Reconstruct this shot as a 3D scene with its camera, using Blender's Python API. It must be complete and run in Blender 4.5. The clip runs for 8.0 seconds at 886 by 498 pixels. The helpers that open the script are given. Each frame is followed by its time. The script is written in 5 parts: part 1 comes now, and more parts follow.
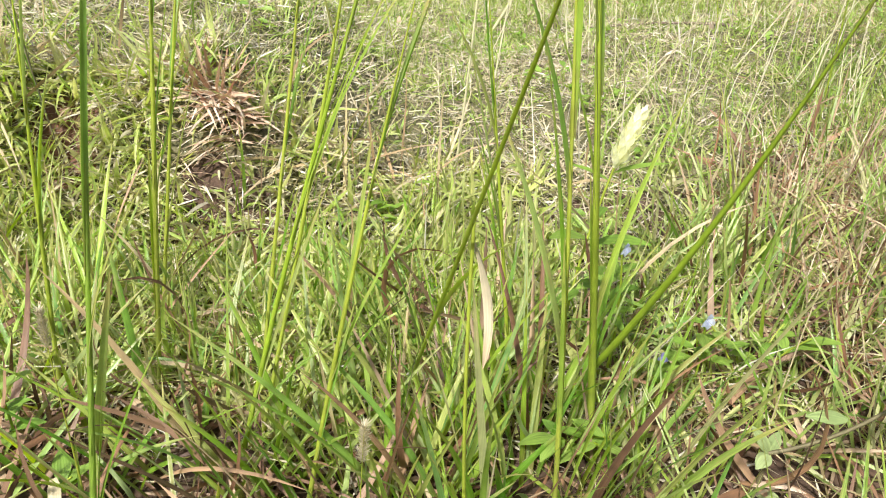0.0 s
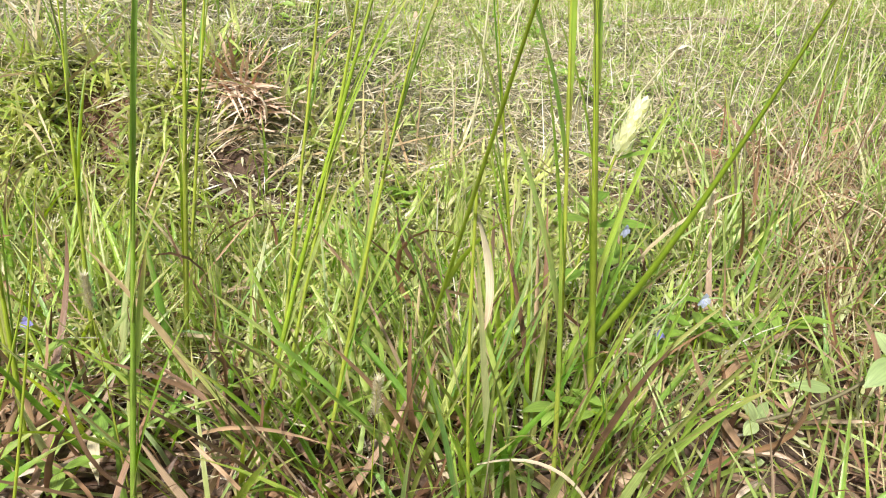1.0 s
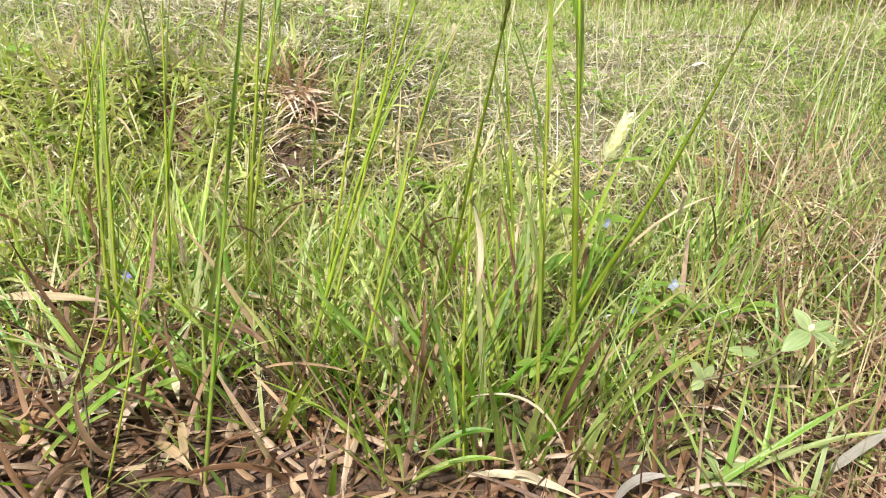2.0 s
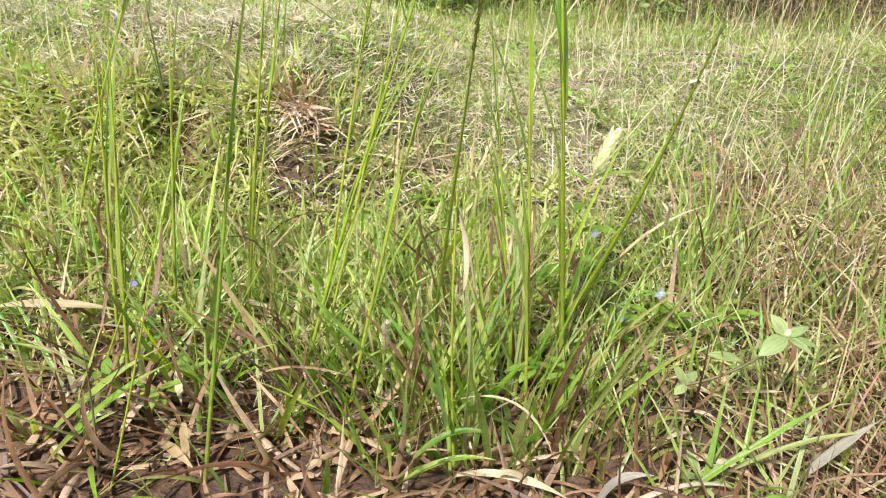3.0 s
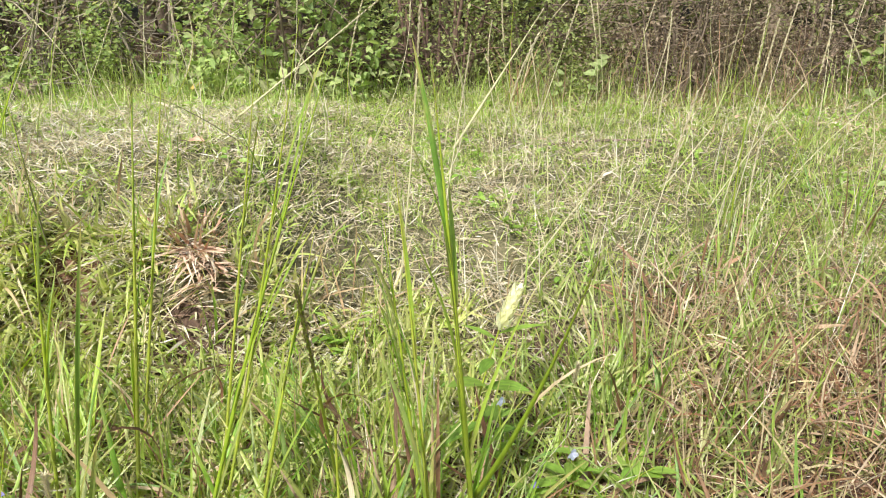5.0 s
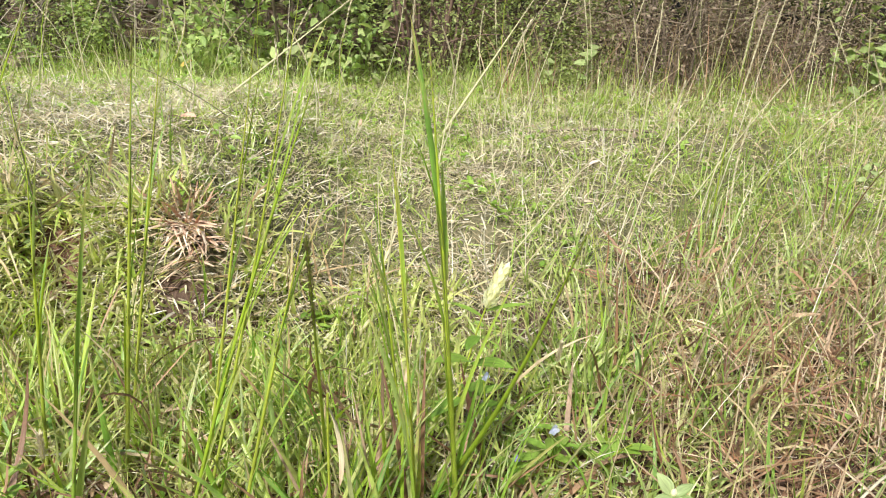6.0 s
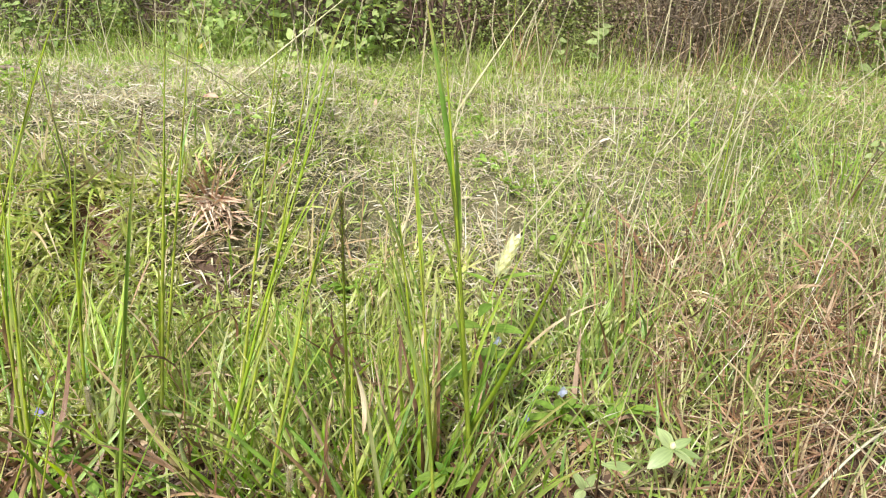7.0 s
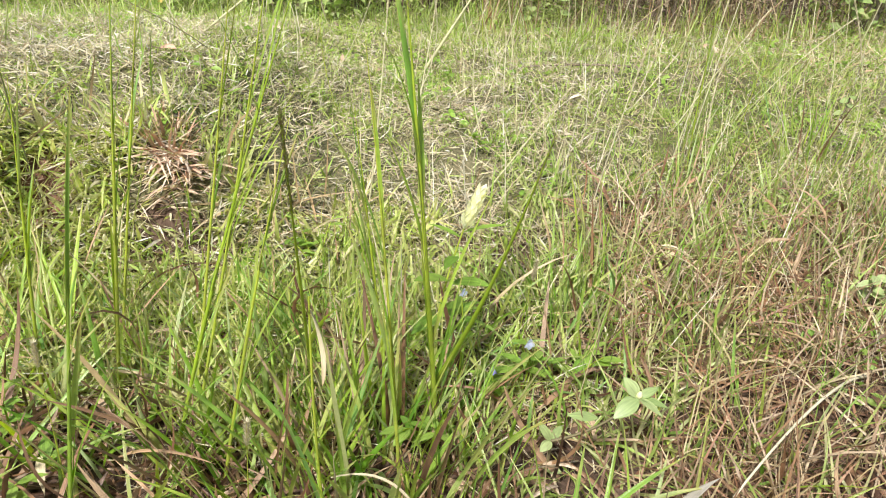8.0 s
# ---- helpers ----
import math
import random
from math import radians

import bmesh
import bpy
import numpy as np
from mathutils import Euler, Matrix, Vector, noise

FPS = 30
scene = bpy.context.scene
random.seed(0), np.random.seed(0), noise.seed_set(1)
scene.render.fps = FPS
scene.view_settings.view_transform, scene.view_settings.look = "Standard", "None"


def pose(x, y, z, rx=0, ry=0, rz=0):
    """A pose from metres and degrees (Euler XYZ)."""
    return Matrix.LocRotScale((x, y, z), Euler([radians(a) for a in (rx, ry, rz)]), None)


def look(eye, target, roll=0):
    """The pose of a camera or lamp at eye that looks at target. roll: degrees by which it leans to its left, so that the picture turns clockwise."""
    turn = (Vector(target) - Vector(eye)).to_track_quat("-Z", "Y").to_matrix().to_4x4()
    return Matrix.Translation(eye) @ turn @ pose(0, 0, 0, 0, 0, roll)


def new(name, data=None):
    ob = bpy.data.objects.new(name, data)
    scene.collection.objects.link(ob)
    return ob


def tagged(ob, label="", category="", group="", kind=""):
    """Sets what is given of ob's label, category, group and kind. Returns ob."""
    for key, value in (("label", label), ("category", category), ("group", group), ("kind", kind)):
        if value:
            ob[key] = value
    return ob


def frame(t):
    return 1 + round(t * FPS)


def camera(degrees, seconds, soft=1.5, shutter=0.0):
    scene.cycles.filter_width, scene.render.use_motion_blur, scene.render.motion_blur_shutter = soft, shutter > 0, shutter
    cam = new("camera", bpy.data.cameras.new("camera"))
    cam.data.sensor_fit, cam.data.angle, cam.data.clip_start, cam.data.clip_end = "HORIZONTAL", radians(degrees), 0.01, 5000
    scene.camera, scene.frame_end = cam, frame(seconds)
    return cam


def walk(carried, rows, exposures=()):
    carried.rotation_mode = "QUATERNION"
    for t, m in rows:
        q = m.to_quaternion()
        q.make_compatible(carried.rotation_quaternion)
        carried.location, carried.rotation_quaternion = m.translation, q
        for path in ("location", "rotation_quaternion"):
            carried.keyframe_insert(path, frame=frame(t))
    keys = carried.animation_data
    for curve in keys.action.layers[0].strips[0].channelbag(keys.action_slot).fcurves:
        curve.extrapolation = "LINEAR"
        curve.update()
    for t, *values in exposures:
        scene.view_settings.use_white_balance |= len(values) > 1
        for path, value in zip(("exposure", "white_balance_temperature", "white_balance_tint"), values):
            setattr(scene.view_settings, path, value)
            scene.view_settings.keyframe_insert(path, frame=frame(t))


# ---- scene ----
cam = camera(60.9, 8.0, soft=1.1, shutter=0.0)
PATH = [
    (0.0, -0.0028, 0.0021, 0.4852, 62.53, -0.29, -0.41),
    (0.5, 0.0028, -0.0017, 0.4872, 62.56, -0.04, -0.51),
    (1.0, 0.0028, -0.0433, 0.4921, 62.24, -0.11, 0.88),
    (1.2, 0.0076, -0.0829, 0.5045, 60.98, -0.57, 2.24),
    (2.3, 0.0382, -0.2103, 0.5537, 62.93, -0.71, 4.67),
    (2.5, 0.0409, -0.2159, 0.5530, 63.29, -0.59, 4.74),
    (3.0, 0.0524, -0.2240, 0.5572, 63.47, -0.67, 5.13),
    (3.2, 0.0682, -0.2323, 0.5671, 63.30, 0.21, 6.05),
    (3.3, 0.0783, -0.2289, 0.5730, 65.17, 2.07, 4.91),
    (3.4, 0.0869, -0.2240, 0.5793, 68.19, 3.41, 1.95),
    (3.5, 0.0929, -0.2224, 0.5806, 69.95, 3.84, 0.34),
    (4.0, 0.0972, -0.1783, 0.5913, 69.13, 2.26, -1.05),
    (4.3, 0.1013, -0.1314, 0.6349, 67.73, 1.78, -0.05),
    (4.5, 0.0938, -0.1304, 0.6667, 67.28, 0.74, -0.33),
    (4.7, 0.0963, -0.1227, 0.6717, 66.99, 0.29, -0.25),
    (5.8, 0.0925, -0.1329, 0.6750, 66.05, -0.82, -0.85),
    (6.0, 0.0897, -0.1448, 0.6690, 65.76, -1.62, -0.71),
    (6.2, 0.0900, -0.1700, 0.6622, 64.87, -1.24, -0.15),
    (6.5, 0.0864, -0.1989, 0.6709, 63.08, -1.08, -0.17),
    (7.0, 0.0885, -0.1955, 0.6792, 64.31, -1.06, 0.18),
    (7.5, 0.0883, -0.1944, 0.6767, 64.05, -1.68, -0.46),
    (8.0, 0.0991, -0.1827, 0.6522, 61.79, -1.78, -1.75),
]
EXPOSURE = 0.64
walk(cam, [(t, pose(x, y, z, rx, ry, rz)) for t, x, y, z, rx, ry, rz in PATH], exposures=[(0.0, EXPOSURE + 0.03), (3.0, EXPOSURE), (4.0, EXPOSURE - 0.04), (8.0, EXPOSURE - 0.05)])

# ---------------------------------------------------------------- light
SUN_UP, SUN_FROM = 50.0, 205.0   # elevation; compass bearing that the light comes from (0 = ahead, clockwise)
world = bpy.data.worlds.new("sky")
scene.world = world
world.use_nodes = True
wn = world.node_tree.nodes
sky = wn.new("ShaderNodeTexSky")
sky.sky_type = "NISHITA"
sky.sun_disc = False
sky.sun_elevation = radians(SUN_UP)
sky.sun_rotation = radians(SUN_FROM)
sky.air_density, sky.dust_density, sky.ozone_density = 1.0, 3.0, 1.0
wn["Background"].inputs["Strength"].default_value = 0.085
world.node_tree.links.new(sky.outputs["Color"], wn["Background"].inputs["Color"])

sun = new("sun", bpy.data.lights.new("sun", "SUN"))
sun.data.energy, sun.data.angle, sun.data.color = 5.0, radians(4.0), (1.0, 0.95, 0.87)
az, el = radians(SUN_FROM), radians(SUN_UP)
sun_dir = Vector((math.sin(az) * math.cos(el), math.cos(az) * math.cos(el), math.sin(el)))
sun.matrix_world = look(sun_dir * 30, (0, 0, 0))

# ---------------------------------------------------------------- materials


def nodes_of(name):
    m = bpy.data.materials.new(name)
    m.use_nodes = True
    t = m.node_tree
    t.nodes.clear()
    return m, t.nodes, t.links


def ramp(ns, stops):
    r = ns.new("ShaderNodeValToRGB")
    e = r.color_ramp.elements
    while len(e) < len(stops):
        e.new(0.5)
    for k, (p, c) in zip(e, stops):
        k.position, k.color = p, (*c, 1)
    return r


def leaf_material(name, hues, tip=None, base=None, thin=0.35, rough=0.5, mottling=0.25, veins=90.0, streak=0.22, dry=None):
    """Thin leaf: a hue for every blade, drier towards its tip or paler towards its foot, fine veins along it."""
    m, ns, ln = nodes_of(name)
    out = ns.new("ShaderNodeOutputMaterial")
    geo, info = ns.new("ShaderNodeNewGeometry"), ns.new("ShaderNodeObjectInfo")
    add = ns.new("ShaderNodeMath")
    add.operation = "ADD"
    ln.new(geo.outputs["Random Per Island"], add.inputs[0])
    ln.new(info.outputs["Random"], add.inputs[1])
    fr = ns.new("ShaderNodeMath")
    fr.operation = "FRACT"
    ln.new(add.outputs[0], fr.inputs[0])
    col = ramp(ns, [(i / max(1, len(hues) - 1), h) for i, h in enumerate(hues)])
    ln.new(fr.outputs[0], col.inputs[0])
    colour = col.outputs["Color"]
    uv = ns.new("ShaderNodeUVMap")
    uv.uv_map = "UVMap"
    sep = ns.new("ShaderNodeSeparateXYZ")
    ln.new(uv.outputs[0], sep.inputs[0])
    coord = ns.new("ShaderNodeTexCoord")
    spots = ns.new("ShaderNodeTexNoise")
    spots.inputs["Scale"].default_value = 60.0
    spots.inputs["Detail"].default_value = 3.0
    ln.new(coord.outputs["Object"], spots.inputs["Vector"])

    def blend(fac, other):
        mix = ns.new("ShaderNodeMix")
        mix.data_type = "RGBA"
        ln.new(fac, mix.inputs[0])
        ln.new(colour, mix.inputs[6])
        if isinstance(other, tuple):
            mix.inputs[7].default_value = (*other, 1)
        else:
            ln.new(other, mix.inputs[7])
        return mix.outputs[2]

    def along(lo, hi, amount):
        a = ns.new("ShaderNodeMath")
        a.operation = "MULTIPLY_ADD"
        ln.new(spots.outputs["Fac"], a.inputs[0])
        a.inputs[1].default_value = 0.5
        ln.new(sep.outputs["Y"], a.inputs[2])
        r = ns.new("ShaderNodeMapRange")
        r.inputs[1].default_value, r.inputs[2].default_value = lo + 0.25, hi + 0.25
        r.inputs[3].default_value, r.inputs[4].default_value = 0.0, amount
        ln.new(a.outputs[0], r.inputs[0])
        return r.outputs[0]

    if tip:
        colour = blend(along(0.72, 1.05, 0.8), tip)
    if base:
        colour = blend(along(0.28, -0.1, 0.85), base)
    def lengthwise(across, down, offset):
        """Noise drawn out along the blade, different on each one."""
        place = ns.new("ShaderNodeCombineXYZ")
        for source, k, slot in ((sep.outputs["X"], across, "X"), (sep.outputs["Y"], down, "Y"), (fr.outputs[0], offset, "Z")):
            times = ns.new("ShaderNodeMath")
            times.operation = "MULTIPLY"
            times.inputs[1].default_value = k
            ln.new(source, times.inputs[0])
            ln.new(times.outputs[0], place.inputs[slot])
        grain = ns.new("ShaderNodeTexNoise")
        grain.inputs["Scale"].default_value = 1.0
        grain.inputs["Detail"].default_value = 3.0
        ln.new(place.outputs[0], grain.inputs["Vector"])
        return grain.outputs["Fac"]

    if dry:
        worn = ns.new("ShaderNodeMapRange")
        worn.inputs[1].default_value, worn.inputs[2].default_value = 0.56, 0.72
        worn.inputs[3].default_value, worn.inputs[4].default_value = 0.0, 0.6
        ln.new(lengthwise(1.6, 3.5, 91.0), worn.inputs[0])
        colour = blend(worn.outputs[0], dry)
    fibre = ns.new("ShaderNodeMapRange")
    fibre.inputs[1].default_value, fibre.inputs[2].default_value = 0.3, 0.7
    fibre.inputs[3].default_value, fibre.inputs[4].default_value = 1 - streak, 1 + streak
    ln.new(lengthwise(9.0, 1.6, 37.0), fibre.inputs[0])
    big = ns.new("ShaderNodeTexNoise")
    big.inputs["Scale"].default_value = 9.0
    ln.new(coord.outputs["Object"], big.inputs["Vector"])
    hsv = ns.new("ShaderNodeHueSaturation")
    val = ns.new("ShaderNodeMapRange")
    val.inputs[1].default_value, val.inputs[2].default_value = 0.3, 0.7
    val.inputs[3].default_value, val.inputs[4].default_value = 1 - mottling, 1 + mottling
    half = ns.new("ShaderNodeMath")
    half.operation = "ADD"
    ln.new(big.outputs["Fac"], half.inputs[0])
    ln.new(spots.outputs["Fac"], half.inputs[1])
    two = ns.new("ShaderNodeMath")
    two.operation = "MULTIPLY"
    two.inputs[1].default_value = 0.5
    ln.new(half.outputs[0], two.inputs[0])
    ln.new(two.outputs[0], val.inputs[0])
    both = ns.new("ShaderNodeMath")
    both.operation = "MULTIPLY"
    ln.new(val.outputs[0], both.inputs[0])
    ln.new(fibre.outputs[0], both.inputs[1])
    ln.new(both.outputs[0], hsv.inputs["Value"])
    ln.new(colour, hsv.inputs["Color"])
    colour = hsv.outputs["Color"]
    # veins across the width
    wave = ns.new("ShaderNodeMath")
    wave.operation = "SINE"
    scaled = ns.new("ShaderNodeMath")
    scaled.operation = "MULTIPLY"
    scaled.inputs[1].default_value = veins
    ln.new(sep.outputs["X"], scaled.inputs[0])
    ln.new(scaled.outputs[0], wave.inputs[0])
    bump = ns.new("ShaderNodeBump")
    bump.inputs["Strength"].default_value = 0.25
    bump.inputs["Distance"].default_value = 0.0006
    ln.new(wave.outputs[0], bump.inputs["Height"])
    bsdf = ns.new("ShaderNodeBsdfPrincipled")
    bsdf.inputs["Roughness"].default_value = rough
    bsdf.inputs["Specular IOR Level"].default_value = 0.7
    ln.new(colour, bsdf.inputs["Base Color"])
    ln.new(bump.outputs[0], bsdf.inputs["Normal"])
    trans = ns.new("ShaderNodeBsdfTranslucent")
    lift = ns.new("ShaderNodeHueSaturation")
    lift.inputs["Hue"].default_value = 0.487
    lift.inputs["Saturation"].default_value = 1.15
    lift.inputs["Value"].default_value = 1.5
    ln.new(colour, lift.inputs["Color"])
    ln.new(lift.outputs[0], trans.inputs["Color"])
    mix = ns.new("ShaderNodeMixShader")
    mix.inputs[0].default_value = thin
    ln.new(bsdf.outputs[0], mix.inputs[1])
    ln.new(trans.outputs[0], mix.inputs[2])
    ln.new(mix.outputs[0], out.inputs["Surface"])
    return m


def solid_material(name, a, b, scale=40.0, rough=0.85, relief=0.4, dist=0.003, third=None):
    """Opaque matter (soil, bark, stone): two or three tones at two scales, with relief."""
    m, ns, ln = nodes_of(name)
    out = ns.new("ShaderNodeOutputMaterial")
    bsdf = ns.new("ShaderNodeBsdfPrincipled")
    bsdf.inputs["Roughness"].default_value = rough
    coord = ns.new("ShaderNodeTexCoord")
    n1, n2 = ns.new("ShaderNodeTexNoise"), ns.new("ShaderNodeTexNoise")
    n1.inputs["Scale"].default_value, n1.inputs["Detail"].default_value = scale, 8.0
    n2.inputs["Scale"].default_value, n2.inputs["Detail"].default_value = scale * 0.13, 4.0
    for n in (n1, n2):
        ln.new(coord.outputs["Object"], n.inputs["Vector"])
    stops = [(0.3, a), (0.7, b)] if third is None else [(0.25, a), (0.5, b), (0.75, third)]
    r = ramp(ns, stops)
    mixf = ns.new("ShaderNodeMath")
    mixf.operation = "ADD"
    ln.new(n1.outputs["Fac"], mixf.inputs[0])
    ln.new(n2.outputs["Fac"], mixf.inputs[1])
    h = ns.new("ShaderNodeMath")
    h.operation = "MULTIPLY"
    h.inputs[1].default_value = 0.5
    ln.new(mixf.outputs[0], h.inputs[0])
    ln.new(h.outputs[0], r.inputs[0])
    ln.new(r.outputs[0], bsdf.inputs["Base Color"])
    bump = ns.new("ShaderNodeBump")
    bump.inputs["Strength"].default_value, bump.inputs["Distance"].default_value = relief, dist
    ln.new(n1.outputs["Fac"], bump.inputs["Height"])
    ln.new(bump.outputs[0], bsdf.inputs["Normal"])
    ln.new(bsdf.outputs[0], out.inputs["Surface"])
    return m


STRAW, TAN, BROWN = (0.55, 0.48, 0.27), (0.36, 0.25, 0.13), (0.20, 0.105, 0.055)
M_TALL = leaf_material("tall_blade_green", [(0.11, 0.26, 0.025), (0.24, 0.42, 0.045), (0.17, 0.34, 0.075), (0.35, 0.48, 0.07), (0.27, 0.42, 0.045), (0.31, 0.40, 0.14), (0.37, 0.40, 0.11)], tip=(0.46, 0.38, 0.14), base=(0.30, 0.25, 0.10), thin=0.42, rough=0.33, dry=(0.42, 0.33, 0.14))
M_BROAD = leaf_material("blade_green", [(0.12, 0.26, 0.03), (0.27, 0.43, 0.065), (0.19, 0.36, 0.11), (0.36, 0.48, 0.085), (0.42, 0.47, 0.15), (0.24, 0.39, 0.065), (0.34, 0.43, 0.20), (0.46, 0.43, 0.20)], tip=(0.50, 0.44, 0.19), base=(0.33, 0.25, 0.11), thin=0.39, rough=0.33, dry=(0.45, 0.36, 0.17))
M_PALE = leaf_material("pale_spreading_green", [(0.321, 0.46, 0.0856), (0.449, 0.546, 0.161), (0.535, 0.567, 0.225), (0.374, 0.503, 0.118), (0.599, 0.567, 0.332), (0.246, 0.385, 0.0642)], tip=STRAW, base=(0.42, 0.35, 0.18), thin=0.42, rough=0.36, dry=(0.52, 0.45, 0.25))
M_SHORT = leaf_material("short_grass_green", [(0.17, 0.31, 0.05), (0.30, 0.44, 0.075), (0.39, 0.50, 0.12), (0.23, 0.37, 0.07), (0.46, 0.51, 0.19), (0.28, 0.42, 0.11)], tip=STRAW, base=(0.42, 0.36, 0.18), thin=0.35, rough=0.36)
M_MEADOW = leaf_material("meadow_green", [(0.15, 0.27, 0.045), (0.24, 0.37, 0.06), (0.34, 0.40, 0.12), (0.19, 0.31, 0.08), (0.42, 0.39, 0.19)], tip=(0.52, 0.46, 0.22), base=(0.36, 0.31, 0.15), thin=0.38, rough=0.36)
M_STRAW = leaf_material("straw", [(0.626, 0.572, 0.4), (0.475, 0.4, 0.259), (0.756, 0.713, 0.583), (0.324, 0.248, 0.162), (0.562, 0.54, 0.324), (0.432, 0.356, 0.227), (0.67, 0.648, 0.562), (0.367, 0.292, 0.184)], thin=0.22, rough=0.42)
M_LITTER = leaf_material("dry_litter", [(0.31, 0.181, 0.0989), (0.129, 0.0619, 0.0327), (0.396, 0.258, 0.155), (0.0774, 0.0361, 0.0215), (0.232, 0.125, 0.0645), (0.103, 0.0499, 0.0292), (0.464, 0.344, 0.232), (0.267, 0.163, 0.086)], thin=0.15, rough=0.5, mottling=0.4)
M_ROTTEN = leaf_material("rotten_litter", [(0.17, 0.088, 0.05), (0.10, 0.05, 0.03), (0.26, 0.15, 0.09), (0.07, 0.035, 0.022), (0.20, 0.105, 0.06)], thin=0.1, rough=0.6, mottling=0.4)
M_TUFT = leaf_material("withered_tuft", [(0.66, 0.52, 0.41), (0.48, 0.30, 0.21), (0.78, 0.70, 0.57), (0.38, 0.22, 0.15), (0.72, 0.64, 0.50)], thin=0.15, rough=0.5, mottling=0.3)
M_RUST = leaf_material("rusty_tuft", [(0.48, 0.30, 0.20), (0.36, 0.19, 0.12), (0.58, 0.44, 0.31), (0.40, 0.24, 0.15), (0.52, 0.36, 0.22)], thin=0.2, rough=0.5, mottling=0.25)
M_BRUSH = leaf_material("withered_brush", [(0.74, 0.62, 0.50), (0.58, 0.40, 0.29), (0.82, 0.76, 0.64), (0.50, 0.32, 0.22), (0.78, 0.71, 0.57)], thin=0.22, rough=0.5, mottling=0.2)
M_DRY = leaf_material("dry_blade", [(0.408, 0.332, 0.187), (0.281, 0.196, 0.102), (0.51, 0.442, 0.281), (0.34, 0.238, 0.128), (0.374, 0.34, 0.17)], thin=0.15, rough=0.5, mottling=0.3)
M_CREAM_DRY = leaf_material("cream_dry_blade", [(0.592, 0.528, 0.376), (0.512, 0.432, 0.288)], tip=(0.45, 0.30, 0.17), thin=0.2, rough=0.5)
M_GREY = leaf_material("grey_dry_blade", [(0.322, 0.308, 0.28), (0.385, 0.364, 0.322), (0.266, 0.245, 0.217)], thin=0.15, rough=0.5, mottling=0.3)
M_COLLAPSED = leaf_material("collapsed_grass", [(0.42, 0.32, 0.19), (0.20, 0.10, 0.055), (0.55, 0.46, 0.32), (0.14, 0.066, 0.038), (0.34, 0.21, 0.12), (0.27, 0.135, 0.075), (0.38, 0.34, 0.17), (0.47, 0.38, 0.24), (0.18, 0.09, 0.05)], thin=0.15, rough=0.5, mottling=0.35)
M_FINE = leaf_material("fine_grass", [(0.21, 0.34, 0.07), (0.38, 0.46, 0.16), (0.28, 0.41, 0.08), (0.48, 0.47, 0.25), (0.32, 0.42, 0.13), (0.24, 0.36, 0.07)], tip=(0.50, 0.44, 0.24), base=(0.34, 0.25, 0.13), thin=0.36, rough=0.36)
M_BLEACHED = leaf_material("bleached_straw", [(0.646, 0.608, 0.456), (0.522, 0.475, 0.323), (0.741, 0.722, 0.636), (0.38, 0.294, 0.199), (0.494, 0.484, 0.257), (0.589, 0.56, 0.427)], thin=0.25, rough=0.42)
M_STALK = leaf_material("stalk_pale", [(0.60, 0.57, 0.38), (0.50, 0.50, 0.28), (0.66, 0.62, 0.46)], thin=0.1, rough=0.45)
M_STALK_GREEN = leaf_material("stalk_green", [(0.29, 0.42, 0.035), (0.37, 0.47, 0.05), (0.41, 0.47, 0.075), (0.32, 0.44, 0.045)], base=(0.30, 0.35, 0.09), thin=0.36, rough=0.42, streak=0.15)
M_STALK_DARK = leaf_material("stalk_dark", [(0.12, 0.11, 0.055), (0.16, 0.14, 0.07)], thin=0.08, rough=0.6)
M_SEED = leaf_material("seed_head", [(0.58, 0.54, 0.38), (0.46, 0.42, 0.27), (0.66, 0.61, 0.46)], thin=0.25, rough=0.55)
M_SEED_DARK = leaf_material("seed_head_dark", [(0.20, 0.25, 0.06), (0.26, 0.27, 0.09), (0.23, 0.19, 0.09)], thin=0.1, rough=0.65)
M_CREAM = leaf_material("cream_bract", [(0.84, 0.83, 0.62), (0.78, 0.80, 0.52), (0.86, 0.86, 0.72)], thin=0.4, rough=0.55, mottling=0.12)
M_PETAL = leaf_material("pale_blue_petal", [(0.62, 0.66, 0.88), (0.50, 0.55, 0.84), (0.74, 0.77, 0.90)], thin=0.35, rough=0.5, mottling=0.1)
M_VIOLET = leaf_material("violet_petal", [(0.30, 0.28, 0.70), (0.38, 0.35, 0.74)], thin=0.35, rough=0.5, mottling=0.1)
M_HERB = leaf_material("herb_leaf", [(0.27, 0.37, 0.14), (0.34, 0.42, 0.19), (0.24, 0.34, 0.12)], thin=0.32, rough=0.42, mottling=0.22, veins=9)
M_WEED = leaf_material("weed_leaf", [(0.17, 0.31, 0.05), (0.23, 0.37, 0.06), (0.28, 0.41, 0.09)], thin=0.35, rough=0.45, veins=40)
M_BUSH = leaf_material("bush_leaf", [(0.15, 0.237, 0.075), (0.25, 0.35, 0.106), (0.425, 0.525, 0.188), (0.2, 0.288, 0.112), (0.338, 0.45, 0.138), (0.388, 0.375, 0.2)], thin=0.48, rough=0.7, veins=30)
M_FRESH = leaf_material("fresh_bush_leaf", [(0.195, 0.312, 0.091), (0.338, 0.468, 0.156), (0.429, 0.52, 0.208), (0.26, 0.377, 0.117), (0.364, 0.377, 0.195), (0.156, 0.247, 0.078)], thin=0.48, rough=0.7, veins=30)
M_BUSH_DARK = leaf_material("bush_leaf_dark", [(0.195, 0.262, 0.09), (0.27, 0.338, 0.12), (0.39, 0.435, 0.18)], thin=0.48, rough=0.7, veins=30)
